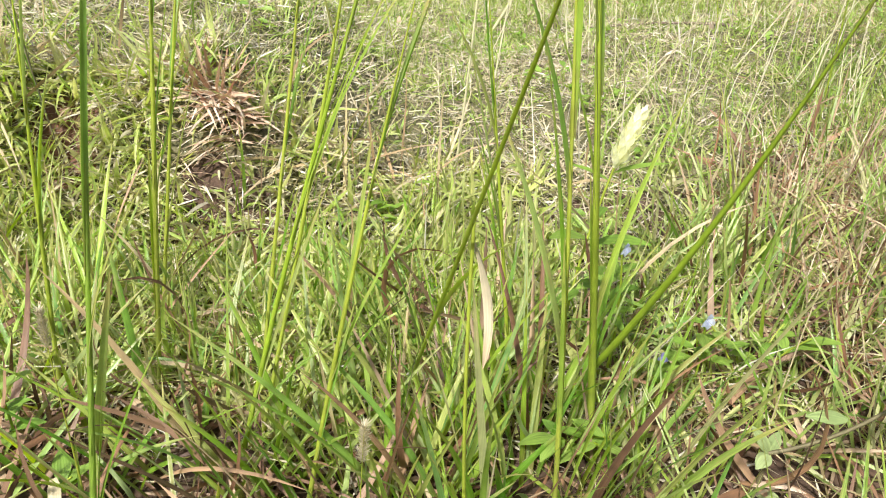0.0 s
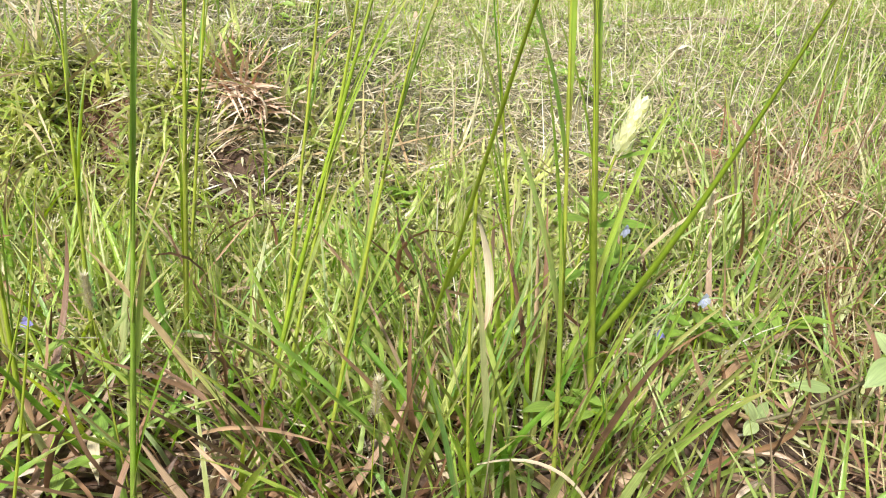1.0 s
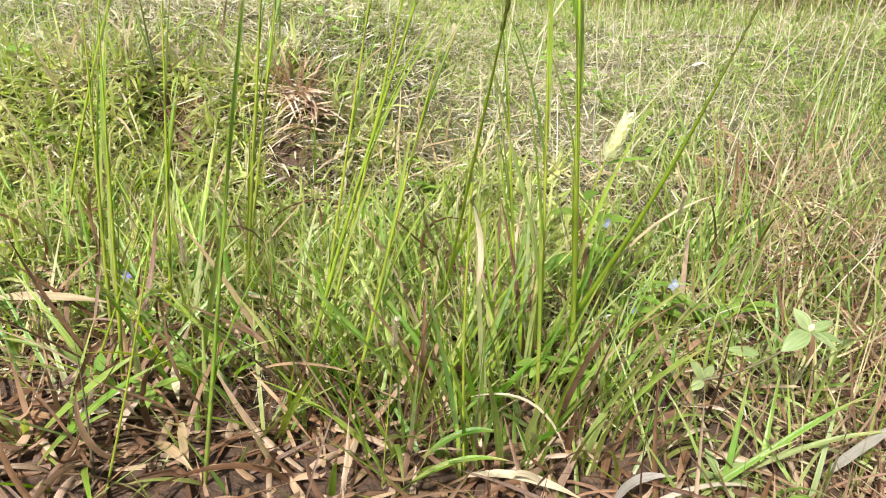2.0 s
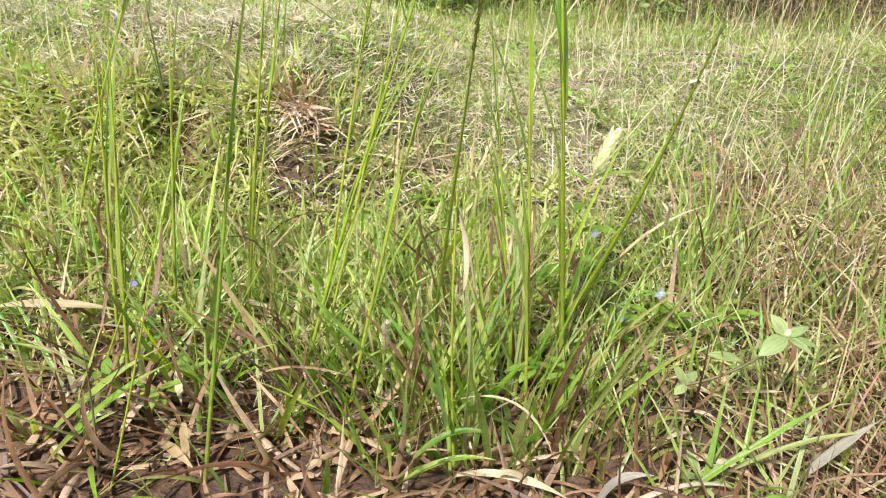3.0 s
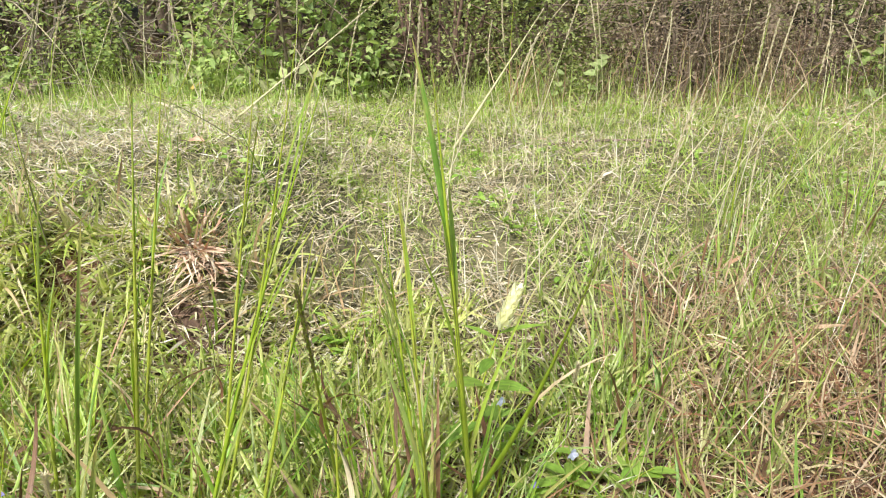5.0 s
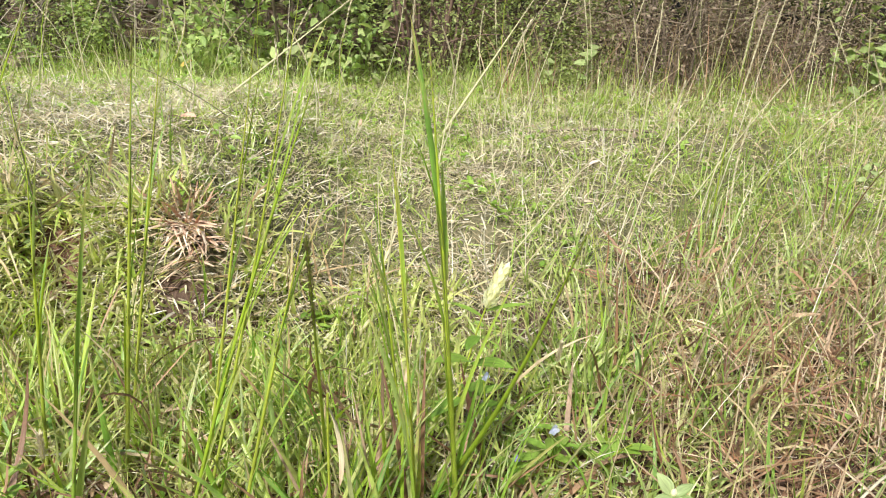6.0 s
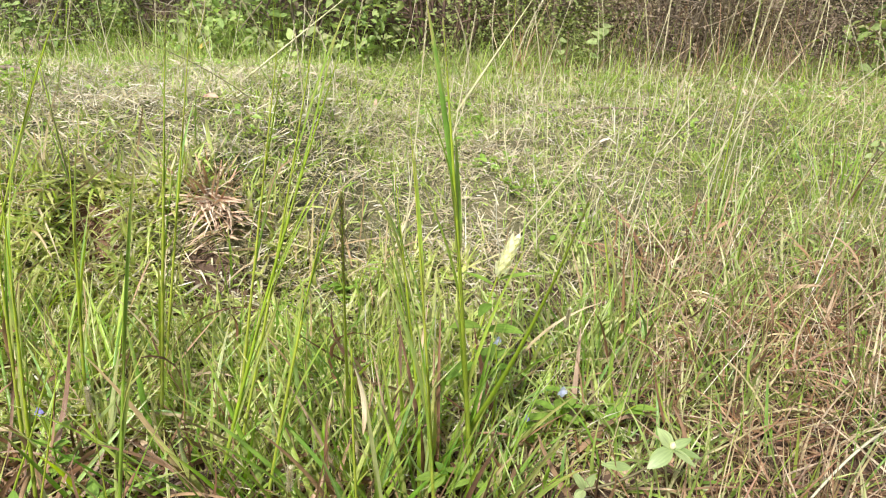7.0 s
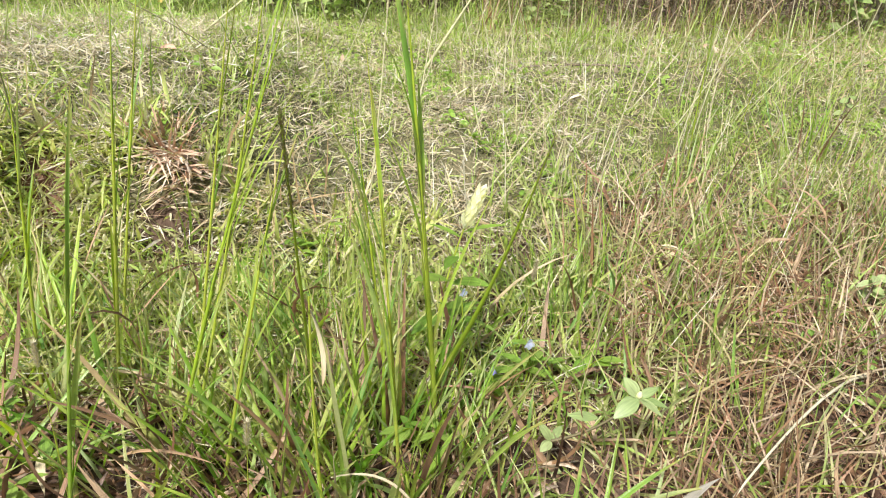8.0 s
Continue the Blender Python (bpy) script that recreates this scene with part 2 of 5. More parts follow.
M_DEAD = leaf_material("dead_leaf", [(0.27, 0.21, 0.15), (0.33, 0.27, 0.20), (0.23, 0.17, 0.125), (0.27, 0.28, 0.14), (0.30, 0.25, 0.17)], thin=0.4, rough=0.75, mottling=0.15)
M_OCHRE = leaf_material("ochre_leaf", [(0.46, 0.31, 0.07), (0.55, 0.40, 0.10)], thin=0.3, rough=0.6)
M_SOIL = solid_material("soil", (0.03, 0.019, 0.012), (0.075, 0.045, 0.03), scale=110, relief=1.0, dist=0.006, third=(0.14, 0.09, 0.06))
M_TURF = solid_material("turf", (0.045, 0.043, 0.022), (0.12, 0.115, 0.055), scale=110, relief=1.0, dist=0.01, third=(0.25, 0.21, 0.13))
M_RED_SOIL = solid_material("red_soil", (0.09, 0.045, 0.03), (0.19, 0.095, 0.06), scale=90, relief=0.8, dist=0.004)
M_BARK = solid_material("bark", (0.11, 0.082, 0.062), (0.25, 0.20, 0.15), scale=60, relief=0.8, dist=0.004)
M_RED_BARK = solid_material("red_bark", (0.08, 0.05, 0.04), (0.18, 0.115, 0.09), scale=60, relief=0.8, dist=0.004)
M_TWIG = solid_material("grey_twig", (0.20, 0.165, 0.13), (0.42, 0.37, 0.30), scale=60, relief=0.6, dist=0.002)
M_STONE = solid_material("pinkish_stone", (0.27, 0.20, 0.16), (0.42, 0.33, 0.27), scale=30, relief=0.5)

# ---------------------------------------------------------------- shared shapes
rng = np.random.default_rng(11)


def smooth(v, lo, hi):
    s = np.clip((v - lo) / (hi - lo), 0, 1)
    return s * s * (3 - 2 * s)


def patch(x, y, size, seed):
    """Soft value noise, 0 to 1."""
    g = np.random.default_rng(seed).random((64, 64))
    u, v = np.asarray(x) / size + 31.3, np.asarray(y) / size + 17.7
    i, j = np.floor(u).astype(int), np.floor(v).astype(int)
    fu, fv = u - i, v - j
    fu, fv = fu * fu * (3 - 2 * fu), fv * fv * (3 - 2 * fv)
    a, b, c, d = g[i % 64, j % 64], g[(i + 1) % 64, j % 64], g[i % 64, (j + 1) % 64], g[(i + 1) % 64, (j + 1) % 64]
    return (a * (1 - fu) + b * fu) * (1 - fv) + (c * (1 - fu) + d * fu) * fv


def ground_z(x, y):
    """Height of the soil: low in front, a small bank, a gentle rise and a slow fall to the bushes."""
    x, y = np.asarray(x, float), np.asarray(y, float)
    z = 0.11 * smooth(y, 0.35, 1.3) * (1 - 0.75 * smooth(x, 0.15, 0.8) * (1 - smooth(y, 1.0, 2.0)))
    z = z + 0.165 * smooth(-x, 0.04, 0.33) * (1 - smooth(-x, 1.3, 2.8)) * smooth(y, 0.80, 0.94) * (1 - 0.8 * smooth(y, 1.3, 2.5))
    z = z - 0.035 * smooth(y, 1.7, 2.7)
    near = np.exp(-((x / 4.0) ** 2 + ((y - 1.2) / 4.0) ** 2))
    z = z + near * (0.022 * (patch(x, y, 0.33, 1) - 0.5) + (0.012 + 0.016 * smooth(y, 0.8, 1.1)) * (patch(x, y, 0.10, 2) - 0.5))
    # the hollow under the bank
    z = z - 0.065 * np.exp(-(((x + 0.468) / 0.042) ** 4 + ((y - 0.908) / 0.030) ** 4)) - 0.02 * np.exp(-(((x + 0.24) / 0.12) ** 2 + ((y - 0.86) / 0.05) ** 2))
    return z


def gz(x, y):
    return float(ground_z(x, y))


def mesh_of(name, verts, faces, uvs=None, flat=False):
    me = bpy.data.meshes.new(name)
    me.from_pydata(np.asarray(verts, float), [], faces if isinstance(faces, list) else np.asarray(faces, int))
    if uvs is not None:
        layer = me.uv_layers.new(name="UVMap")
        idx = np.empty(len(me.loops), int)
        me.loops.foreach_get("vertex_index", idx)
        layer.data.foreach_set("uv", np.asarray(uvs, float)[idx].ravel())
    me.polygons.foreach_set("use_smooth", np.full(len(me.polygons), not flat))
    me.update()
    return me


def blade_data(root, length, width, az, lean, curl, segs=4, fold=0.0, twist=None, shape=0.75, foot=0.55):
    """Many blades at once. root (N,3); the other numbers are arrays of N or one value. Lean and curl in radians from upright."""
    root = np.atleast_2d(np.asarray(root, float))
    n = len(root)
    length, width, az, lean, curl = (np.broadcast_to(np.asarray(v, float), (n,)) for v in (length, width, az, lean, curl))
    twist = np.zeros(n) if twist is None else np.broadcast_to(np.asarray(twist, float), (n,))
    s = np.linspace(0, 1, segs + 1)
    mid = (s[1:] + s[:-1]) / 2
    th = lean[:, None] + curl[:, None] * mid[None]
    step = (length / segs)[:, None]
    h = np.concatenate([np.zeros((n, 1)), np.cumsum(np.sin(th) * step, 1)], 1)
    v = np.concatenate([np.zeros((n, 1)), np.cumsum(np.cos(th) * step, 1)], 1)
    dx, dy = np.cos(az)[:, None], np.sin(az)[:, None]
    centre = np.stack([root[:, :1] + h * dx, root[:, 1:2] + h * dy, root[:, 2:] + v], -1)
    ths = lean[:, None] + curl[:, None] * s[None]
    tw = twist[:, None] * (0.3 + s[None])
    side = np.stack([-np.sin(az)[:, None] * np.ones_like(ths), np.cos(az)[:, None] * np.ones_like(ths), np.zeros_like(ths)], -1)
    nrm = np.stack([np.cos(ths) * dx, np.cos(ths) * dy, -np.sin(ths)], -1)
    side2 = side * np.cos(tw)[..., None] + nrm * np.sin(tw)[..., None]
    nrm2 = nrm * np.cos(tw)[..., None] - side * np.sin(tw)[..., None]
    prof = np.minimum(1, foot + (1 - foot) * s / 0.3) * np.power(np.clip(1 - s, 0, 1), shape) + 0.03
    hw = (width / 2)[:, None] * prof[None]
    if fold > 0:
        cols = [centre - side2 * hw[..., None], centre - nrm2 * (hw * fold)[..., None], centre + side2 * hw[..., None]]
        us = [0.0, 0.5, 1.0]
    else:
        cols = [centre - side2 * hw[..., None], centre + side2 * hw[..., None]]
        us = [0.0, 1.0]
    k = len(cols)
    verts = np.stack(cols, 2).reshape(-1, 3)
    uv = np.stack([np.broadcast_to(np.array(us)[None, None], (n, segs + 1, k)), np.broadcast_to(s[None, :, None], (n, segs + 1, k))], -1).reshape(-1, 2)
    one = []
    for i in range(segs):
        for c in range(k - 1):
            one.append((i * k + c, i * k + c + 1, (i + 1) * k + c + 1, (i + 1) * k + c))
    faces = (np.array(one)[None] + (np.arange(n) * (segs + 1) * k)[:, None, None]).reshape(-1, 4)
    return verts, faces, uv


def tube_data(points, radii, sides=6):
    """A round stem along points, closed at its end by its taper."""
    p = np.asarray(points, float)
    r = np.broadcast_to(np.asarray(radii, float), (len(p),))
    tan = np.gradient(p, axis=0)
    tan /= np.linalg.norm(tan, axis=1)[:, None] + 1e-9
    ref = np.where(np.abs(tan[:, 2:]) > 0.9, np.array([[1.0, 0, 0]]), np.array([[0, 0, 1.0]]))
    a = np.cross(tan, ref)
    a /= np.linalg.norm(a, axis=1)[:, None] + 1e-9
    for i in range(1, len(a)):
        a[i] = a[i - 1] - tan[i] * (a[i - 1] @ tan[i])
        a[i] /= np.linalg.norm(a[i]) + 1e-9
    b = np.cross(tan, a)
    ang = np.linspace(0, 2 * np.pi, sides, endpoint=False)
    ring = p[:, None] + r[:, None, None] * (np.cos(ang)[None, :, None] * a[:, None] + np.sin(ang)[None, :, None] * b[:, None])
    n = len(p)
    faces = [(i * sides + j, i * sides + (j + 1) % sides, (i + 1) * sides + (j + 1) % sides, (i + 1) * sides + j) for i in range(n - 1) for j in range(sides)]
    uv = np.stack(np.broadcast_arrays((np.arange(sides) / sides)[None], np.linspace(0, 1, n)[:, None]), -1).reshape(-1, 2)
    return ring.reshape(-1, 3), np.array(faces), uv


def bend(a, b, sag, n=9):
    """Points from a to b along a soft bow; sag is the offset of the middle."""
    a, b, sag = (np.asarray(v, float) for v in (a, b, sag))
    s = np.linspace(0, 1, n)[:, None]
    return a * (1 - s) + b * s + sag * 4 * s * (1 - s)


def leaf_data(root, direction, up, length, width, cup=0.15, droop=0.2, segs=6):
    """One oval leaf with a folded midrib that droops to its tip."""
    d = np.asarray(direction, float)
    d = d / np.linalg.norm(d)
    u = np.asarray(up, float)
    side = np.cross(d, u)
    side /= np.linalg.norm(side) + 1e-9
    u = np.cross(side, d)
    s = np.linspace(0, 1, segs + 1)
    prof = np.sin(np.pi * np.clip(s, 0.02, 0.985) ** 0.85) ** 0.8
    mid = np.asarray(root, float) + np.outer(s * length, d) - np.outer(droop * length * s ** 2, u)
    w = prof * width / 2
    l = mid + np.outer(w, side) + np.outer(w * cup, u)
    r = mid - np.outer(w, side) + np.outer(w * cup, u)
    verts = np.stack([l, mid, r], 1).reshape(-1, 3)
    faces = [(i * 3 + c, i * 3 + c + 1, i * 3 + c + 4, i * 3 + c + 3) for i in range(segs) for c in range(2)]
    uv = np.stack(np.broadcast_arrays(np.array([0, 0.5, 1.0])[None], s[:, None]), -1).reshape(-1, 2)
    return verts, np.array(faces), uv


def many_leaves(root, direction, up, length, width, cup=0.2):
    """Many small leaves at once: four faces each, folded at the midrib."""
    root, d, u = (np.asarray(v, float) for v in (root, direction, up))
    n = len(root)
    d = d / np.linalg.norm(d, axis=1)[:, None]
    side = np.cross(d, u)
    side /= np.linalg.norm(side, axis=1)[:, None] + 1e-9
    u = np.cross(side, d)
    L, W = np.broadcast_to(length, (n,))[:, None], np.broadcast_to(width, (n,))[:, None]
    k = []
    for s, w, lift in ((0, 0, 0), (0.35, 0.5, cup), (0.38, 0, 0), (0.35, -0.5, cup), (0.72, 0.36, cup * 0.6), (0.74, 0, -0.05), (0.72, -0.36, cup * 0.6), (1, 0, -0.22)):
        k.append(root + d * L * s + side * W * w + u * (W * lift))
    verts = np.stack(k, 1).reshape(-1, 3)
    tri = np.array([(0, 2, 1), (0, 3, 2), (1, 2, 5), (1, 5, 4), (2, 3, 6), (2, 6, 5), (4, 5, 7), (5, 6, 7)])
    faces = (tri[None] + (np.arange(n) * 8)[:, None, None]).reshape(-1, 3)
    uv = np.tile(np.array([(0.5, 0), (0, 0.35), (0.5, 0.38), (1, 0.35), (0.1, 0.72), (0.5, 0.74), (0.9, 0.72), (0.5, 1)]), (n, 1))
    return verts, faces, uv


def small_leaves(root, direction, up, length, width):
    """Many far leaves: a diamond folded along its midrib, two faces each."""
    root, d, u = (np.asarray(v, float) for v in (root, direction, up))
    n = len(root)
    d = d / np.linalg.norm(d, axis=1)[:, None]
    side = np.cross(d, u)
    side /= np.linalg.norm(side, axis=1)[:, None] + 1e-9
    u = np.cross(side, d)
    L, W = length[:, None], width[:, None]
    verts = np.stack([root, root + d * L * 0.45 + side * W * 0.5 + u * W * 0.2, root + d * L, root + d * L * 0.45 - side * W * 0.5 + u * W * 0.2], 1).reshape(-1, 3)
    faces = (np.array([(0, 2, 1), (0, 3, 2)])[None] + (np.arange(n) * 4)[:, None, None]).reshape(-1, 3)
    uv = np.tile(np.array([(0.5, 0), (0, 0.45), (0.5, 1), (1, 0.45)]), (n, 1))
    return verts, faces, uv


def part(name, data, material, parent, label=""):
    """Links one mesh under a thing or a part; data is (verts, faces, uv) in the parent's space, or a mesh."""
    me = data if isinstance(data, bpy.types.Mesh) else mesh_of(name, *data)
    if not me.materials:
        me.materials.append(material)
    ob = new(name, me)
    ob.parent = parent
    return tagged(ob, label)


def thing(name, x, y, z, label, category, group=""):
    ob = new(name)
    ob.empty_display_size = 0.02
    ob.location = (x, y, z)
    return tagged(ob, label, category, group)


def stuff(name, data, material, label, category):
    me = mesh_of(name, *data)
    me.materials.append(material)
    return tagged(new(name, me), label, category, kind="stuff")


# ---------------------------------------------------------------- ground


def grid_axis(parts):
    out = [parts[0][0]]
    for a, b, n in parts:
        out += list(np.linspace(a, b, n + 1)[1:])
    return np.array(out)


gx = grid_axis([(-250, -30, 5), (-30, -4, 10), (-4, -1.6, 16), (-1.6, 1.9, 140), (1.9, 4.5, 16), (4.5, 30, 10), (30, 250, 5)])
gy = grid_axis([(-250, -30, 5), (-30, -2, 10), (-2, 0, 20), (0, 0.8, 32), (0.8, 1.02, 22), (1.02, 3.2, 86), (3.2, 8, 24), (8, 40, 10), (40, 250, 5)])
GX, GY = np.meshgrid(gx, gy)
gv = np.stack([GX, GY, ground_z(GX, GY)], -1).reshape(-1, 3)
nx = len(gx)
ii = (np.arange(len(gy) - 1)[:, None] * nx + np.arange(nx - 1)[None]).ravel()
ground = new("ground", mesh_of("ground", gv, np.stack([ii, ii + 1, ii + nx + 1, ii + nx], 1), gv[:, :2]))
ground.data.materials.append(M_SOIL)
ground.data.materials.append(M_TURF)
ground.data.materials.append(M_RED_SOIL)
gc = np.empty(len(ground.data.polygons) * 3)
ground.data.polygons.foreach_get("center", gc)
gc = gc.reshape(-1, 3)
# bare reddish soil in front and under the bushes, turf elsewhere, with ragged borders
ragged = patch(gc[:, 0], gc[:, 1], 0.2, 21) + 0.6 * patch(gc[:, 0], gc[:, 1], 0.07, 22)
front = np.hypot((gc[:, 0] - 0.1) / 1.25, (gc[:, 1] - 0.45) / 0.60) + 0.45 * ragged
woods = np.maximum(np.abs(gc[:, 1] - 4.7) / 2.2, np.abs(gc[:, 0]) / 6.0) + 0.15 * ragged
ground.data.polygons.foreach_set("material_index", np.where(np.hypot((gc[:, 0] + 0.468) / 0.055, (gc[:, 1] - 0.90) / 0.045) < 1, 2, ((front > 1.1) & (woods > 1.1)).astype(int)))
tagged(ground, "reddish brown soil under grass and dry litter", "ground", kind="structure")

# ---------------------------------------------------------------- grass and litter


def scatter(n, x0, x1, y0, y1, keep=None, wedge=True):
    """n random places, thinned by keep(x, y) from 0 to 1, inside the wedge of meadow in front of the path."""
    x, y = rng.uniform(x0, x1, n), rng.uniform(y0, y1, n)
    ok = np.ones(n, bool)
    if wedge:
        off = np.maximum(0, np.maximum(-0.30 - 0.66 * (y + 0.05) - x, x - 0.40 - 0.70 * (y + 0.05)))
        ok &= rng.random(n) < np.exp(-off / 0.18)
    if keep is not None:
        ok &= rng.random(n) < keep(x, y)
    return x[ok], y[ok]


def tufts(n, each, spread, x0, x1, y0, y1, keep):
    """Places in small tufts of about that many, with gaps between."""
    cx, cy = scatter(n, x0, x1, y0, y1, keep)
    k = rng.poisson(each, len(cx)) + 1
    return np.repeat(cx, k) + rng.normal(0, spread, k.sum()), np.repeat(cy, k) + rng.normal(0, spread, k.sum())


def rooted(x, y, sink=0.004, lift=0.0):
    return np.stack([x, y, ground_z(x, y) - sink + lift], -1)


def grow(x, y, len_lo, len_hi, w_lo, w_hi, lean_lo, lean_hi, curl, segs=3, lift=0.0, heading=None, spread=np.pi, fold=0.0, twist=0.8, shape=0.75, size=None, foot=0.55):
    n = len(x)
    az = rng.uniform(-spread, spread, n) + (0 if heading is None else heading)
    length = len_lo + (len_hi - len_lo) * rng.random(n) ** 1.4
    if size is not None:
        length = length * size
    return blade_data(rooted(x, y, lift=lift), length, rng.uniform(w_lo, w_hi, n), az, rng.uniform(lean_lo, lean_hi, n), rng.normal(0, 1, n) * curl + curl * 0.6, segs, fold, rng.normal(0, twist, n), shape, foot)


def right_litter(x, y):
    return smooth(x - 0.25 * y, 0.12, 0.30) * smooth(y, 0.18, 0.32) * (1 - smooth(y, 1.0, 1.3)) * (0.35 + 0.65 * smooth(patch(x, y, 0.17, 64), 0.3, 0.6))


def litter_share(x, y):
    front = 1.2 * (1 - smooth(y, 0.42, 0.78)) * (1 - 0.15 * smooth(x, 0.12, 0.3))
    return np.clip(front + 1.3 * right_litter(x, y), 0, 1) * (0.40 + 0.60 * smooth(patch(x, y, 0.12, 5), 0.2, 0.75))


def bank_clear(x, y):
    tuft = np.exp(-(((x + 0.275) / 0.07) ** 2 + ((y - 0.905) / 0.055) ** 2))
    hollow = np.exp(-(((x + 0.468) / 0.046) ** 4 + ((y - 0.900) / 0.040) ** 4))
    return np.clip(1 - np.maximum(0.97 * tuft, hollow), 0, 1)


def pockets(x, y, size=0.075, seed=91):
    """Falls to 0 in the small open gaps between clumps, where litter and soil show."""
    return smooth(0.62 * patch(x, y, size, seed) + 0.38 * patch(x, y, size * 0.42, seed + 1), 0.36, 0.54)


def field_share(x, y):
    return np.clip(smooth(y, 0.52, 0.82), 0, 1) * bank_clear(x, y)


def green_patch(x, y):
    return (0.35 + 0.65 * smooth(patch(x, y, 0.16, 8), 0.25, 0.7)) * (0.60 + 0.40 * pockets(x, y, 0.06, 95)) * (1 - 0.05 * smooth(-x, -0.1, 0.3) * smooth(y, 0.90, 1.05)) * (1 - 0.5 * right_litter(x, y)) * (1 - 0.3 * smooth(x, 0.2, 0.7) * smooth(y, 1.0, 1.4))


def straw_patch(x, y):
    return (0.50 + 0.50 * smooth(patch(x, y, 0.20, 9), 0.35, 0.75)) * (1 - 0.5 * smooth(x - 0.15 * y, 0.1, 0.6)) * (1 - 0.25 * smooth(-x, 0.1, 0.4) * smooth(y, 0.9, 1.0)) * (1 - 0.9 * right_litter(x, y))


# brown ribbons that lie under the tussocks, the lower ones flat, the upper ones arched and tangled
x, y = scatter(8500, 0.0, 1.6, 0.1, 1.35, right_litter)
stuff("rotten_litter", grow(x, y, 0.03, 0.11, 0.003, 0.008, 1.2, 1.8, 0.8, segs=4, lift=rng.uniform(0.001, 0.012, len(x)), twist=1.2, shape=0.5), M_ROTTEN, "dark reddish brown rotting grass on the soil", "dry grass")
x, y = scatter(16000, -1.0, 1.4, -0.1, 1.3, lambda x, y: litter_share(x, y) * (1 - 0.85 * right_litter(x, y)))
stuff("dry_litter", grow(x, y, 0.03, 0.12, 0.004, 0.0115, 1.15, 1.8, 0.9, segs=5, fold=0.3, lift=rng.uniform(0.001, 0.02, len(x)), twist=1.3, shape=0.5), M_LITTER, "brown dry fallen grass blades matted over the soil", "dry grass")
x, y = scatter(19000, 0.0, 1.6, 0.15, 1.35, lambda x, y: right_litter(x, y) * (0.2 + 0.8 * pockets(x, y, 0.08, 101)))
stuff("collapsed_dry_grass", grow(x, y, 0.05, 0.17, 0.0014, 0.0042, 0.25, 1.5, 0.8, segs=5, lift=rng.uniform(0.0, 0.03, len(x)), twist=1.4, shape=0.5), M_COLLAPSED, "collapsed tan dead grass in loose arches", "dry grass")
x, y = scatter(4200, -1.0, 1.4, -0.05, 1.2, lambda x, y: litter_share(x, y) * (1 - 0.9 * right_litter(x, y)))
stuff("tangled_dry_grass", grow(x, y, 0.06, 0.20, 0.003, 0.0095, 0.35, 1.5, 1.5, segs=8, fold=0.3, lift=rng.uniform(0.0, 0.03, len(x)), twist=1.5, shape=0.5), M_LITTER, "tangled arching brown dead grass over the litter", "dry grass")
# pale cut straw over the mown field
x, y = tufts(68000, 3, 0.018, -2.4, 2.7, 0.40, 2.8, lambda x, y: smooth(y, 0.38, 0.66) * bank_clear(x, y) * straw_patch(x, y) * (0.72 + 0.28 * pockets(x, y, 0.06, 95)))
stuff("straw", grow(x, y, 0.010, 0.050, 0.0012, 0.0036, 0.9, 1.7, 0.22, segs=2, lift=rng.uniform(0.002, 0.026, len(x)), twist=1.2, shape=0.5, size=1 - 0.35 * smooth(y, 1.2, 2.4)), M_STRAW, "pale cut straw lying over the short grass", "straw")
x, y = tufts(4800, 3, 0.02, -1.3, 0.1, 0.80, 1.7, lambda x, y: smooth(-x, 0.0, 0.2) * smooth(y, 0.80, 0.88) * bank_clear(x, y) * (0.15 + 0.85 * smooth(patch(x, y, 0.13, 41), 0.3, 0.7)))
stuff("bank_straw", grow(x, y, 0.012, 0.048, 0.0012, 0.0038, 0.8, 1.7, 0.22, segs=2, lift=rng.uniform(0.004, 0.030, len(x)), twist=1.2, shape=0.5), M_BLEACHED, "pale bleached straw lying thick on the bank", "straw")
x, y = scatter(6500, 0.3, 2.6, 0.85, 2.6, lambda x, y: smooth(x - 0.25 * y, 0.1, 0.5) * (0.15 + 0.85 * smooth(patch(x, y, 0.17, 71), 0.3, 0.7)))
stuff("brown_litter", grow(x, y, 0.02, 0.075, 0.002, 0.0050, 0.7, 1.6, 1.2, segs=4, lift=rng.uniform(0.004, 0.035, len(x)), twist=1.2, shape=0.5), M_DRY, "brown matted dead grass between the short green tufts", "dry grass")
# short green growth in the field
x, y = tufts(44000, 5, 0.012, -2.4, 2.7, 0.5, 2.8, lambda x, y: field_share(x, y) * green_patch(x, y))
stuff("short_grass", grow(x, y, 0.016, 0.060, 0.0026, 0.0060, 0.4, 1.6, 0.9, segs=3, shape=0.65), M_SHORT, "short green grass regrowing through straw", "grass")
# finer, taller meadow grass
x, y = scatter(32000, -1.6, 2.6, 0.45, 2.9, lambda x, y: (1 - 0.6 * right_litter(x, y)) * (1 - 0.65 * litter_share(x, y)) * (0.10 + 0.90 * smooth(x - 0.1 * y, 0.1, 0.5)) * (0.04 + 0.96 * smooth(patch(x, y, 0.2, 12), 0.3, 0.75)))
tall = 1 - 0.62 * smooth(y, 0.9, 2.2)
stuff("meadow_grass", grow(x, y, 0.06, 0.21, 0.0018, 0.0040, 0.05, 0.9, 0.7, segs=4, size=tall), M_MEADOW, "fine loose green meadow grass", "grass")
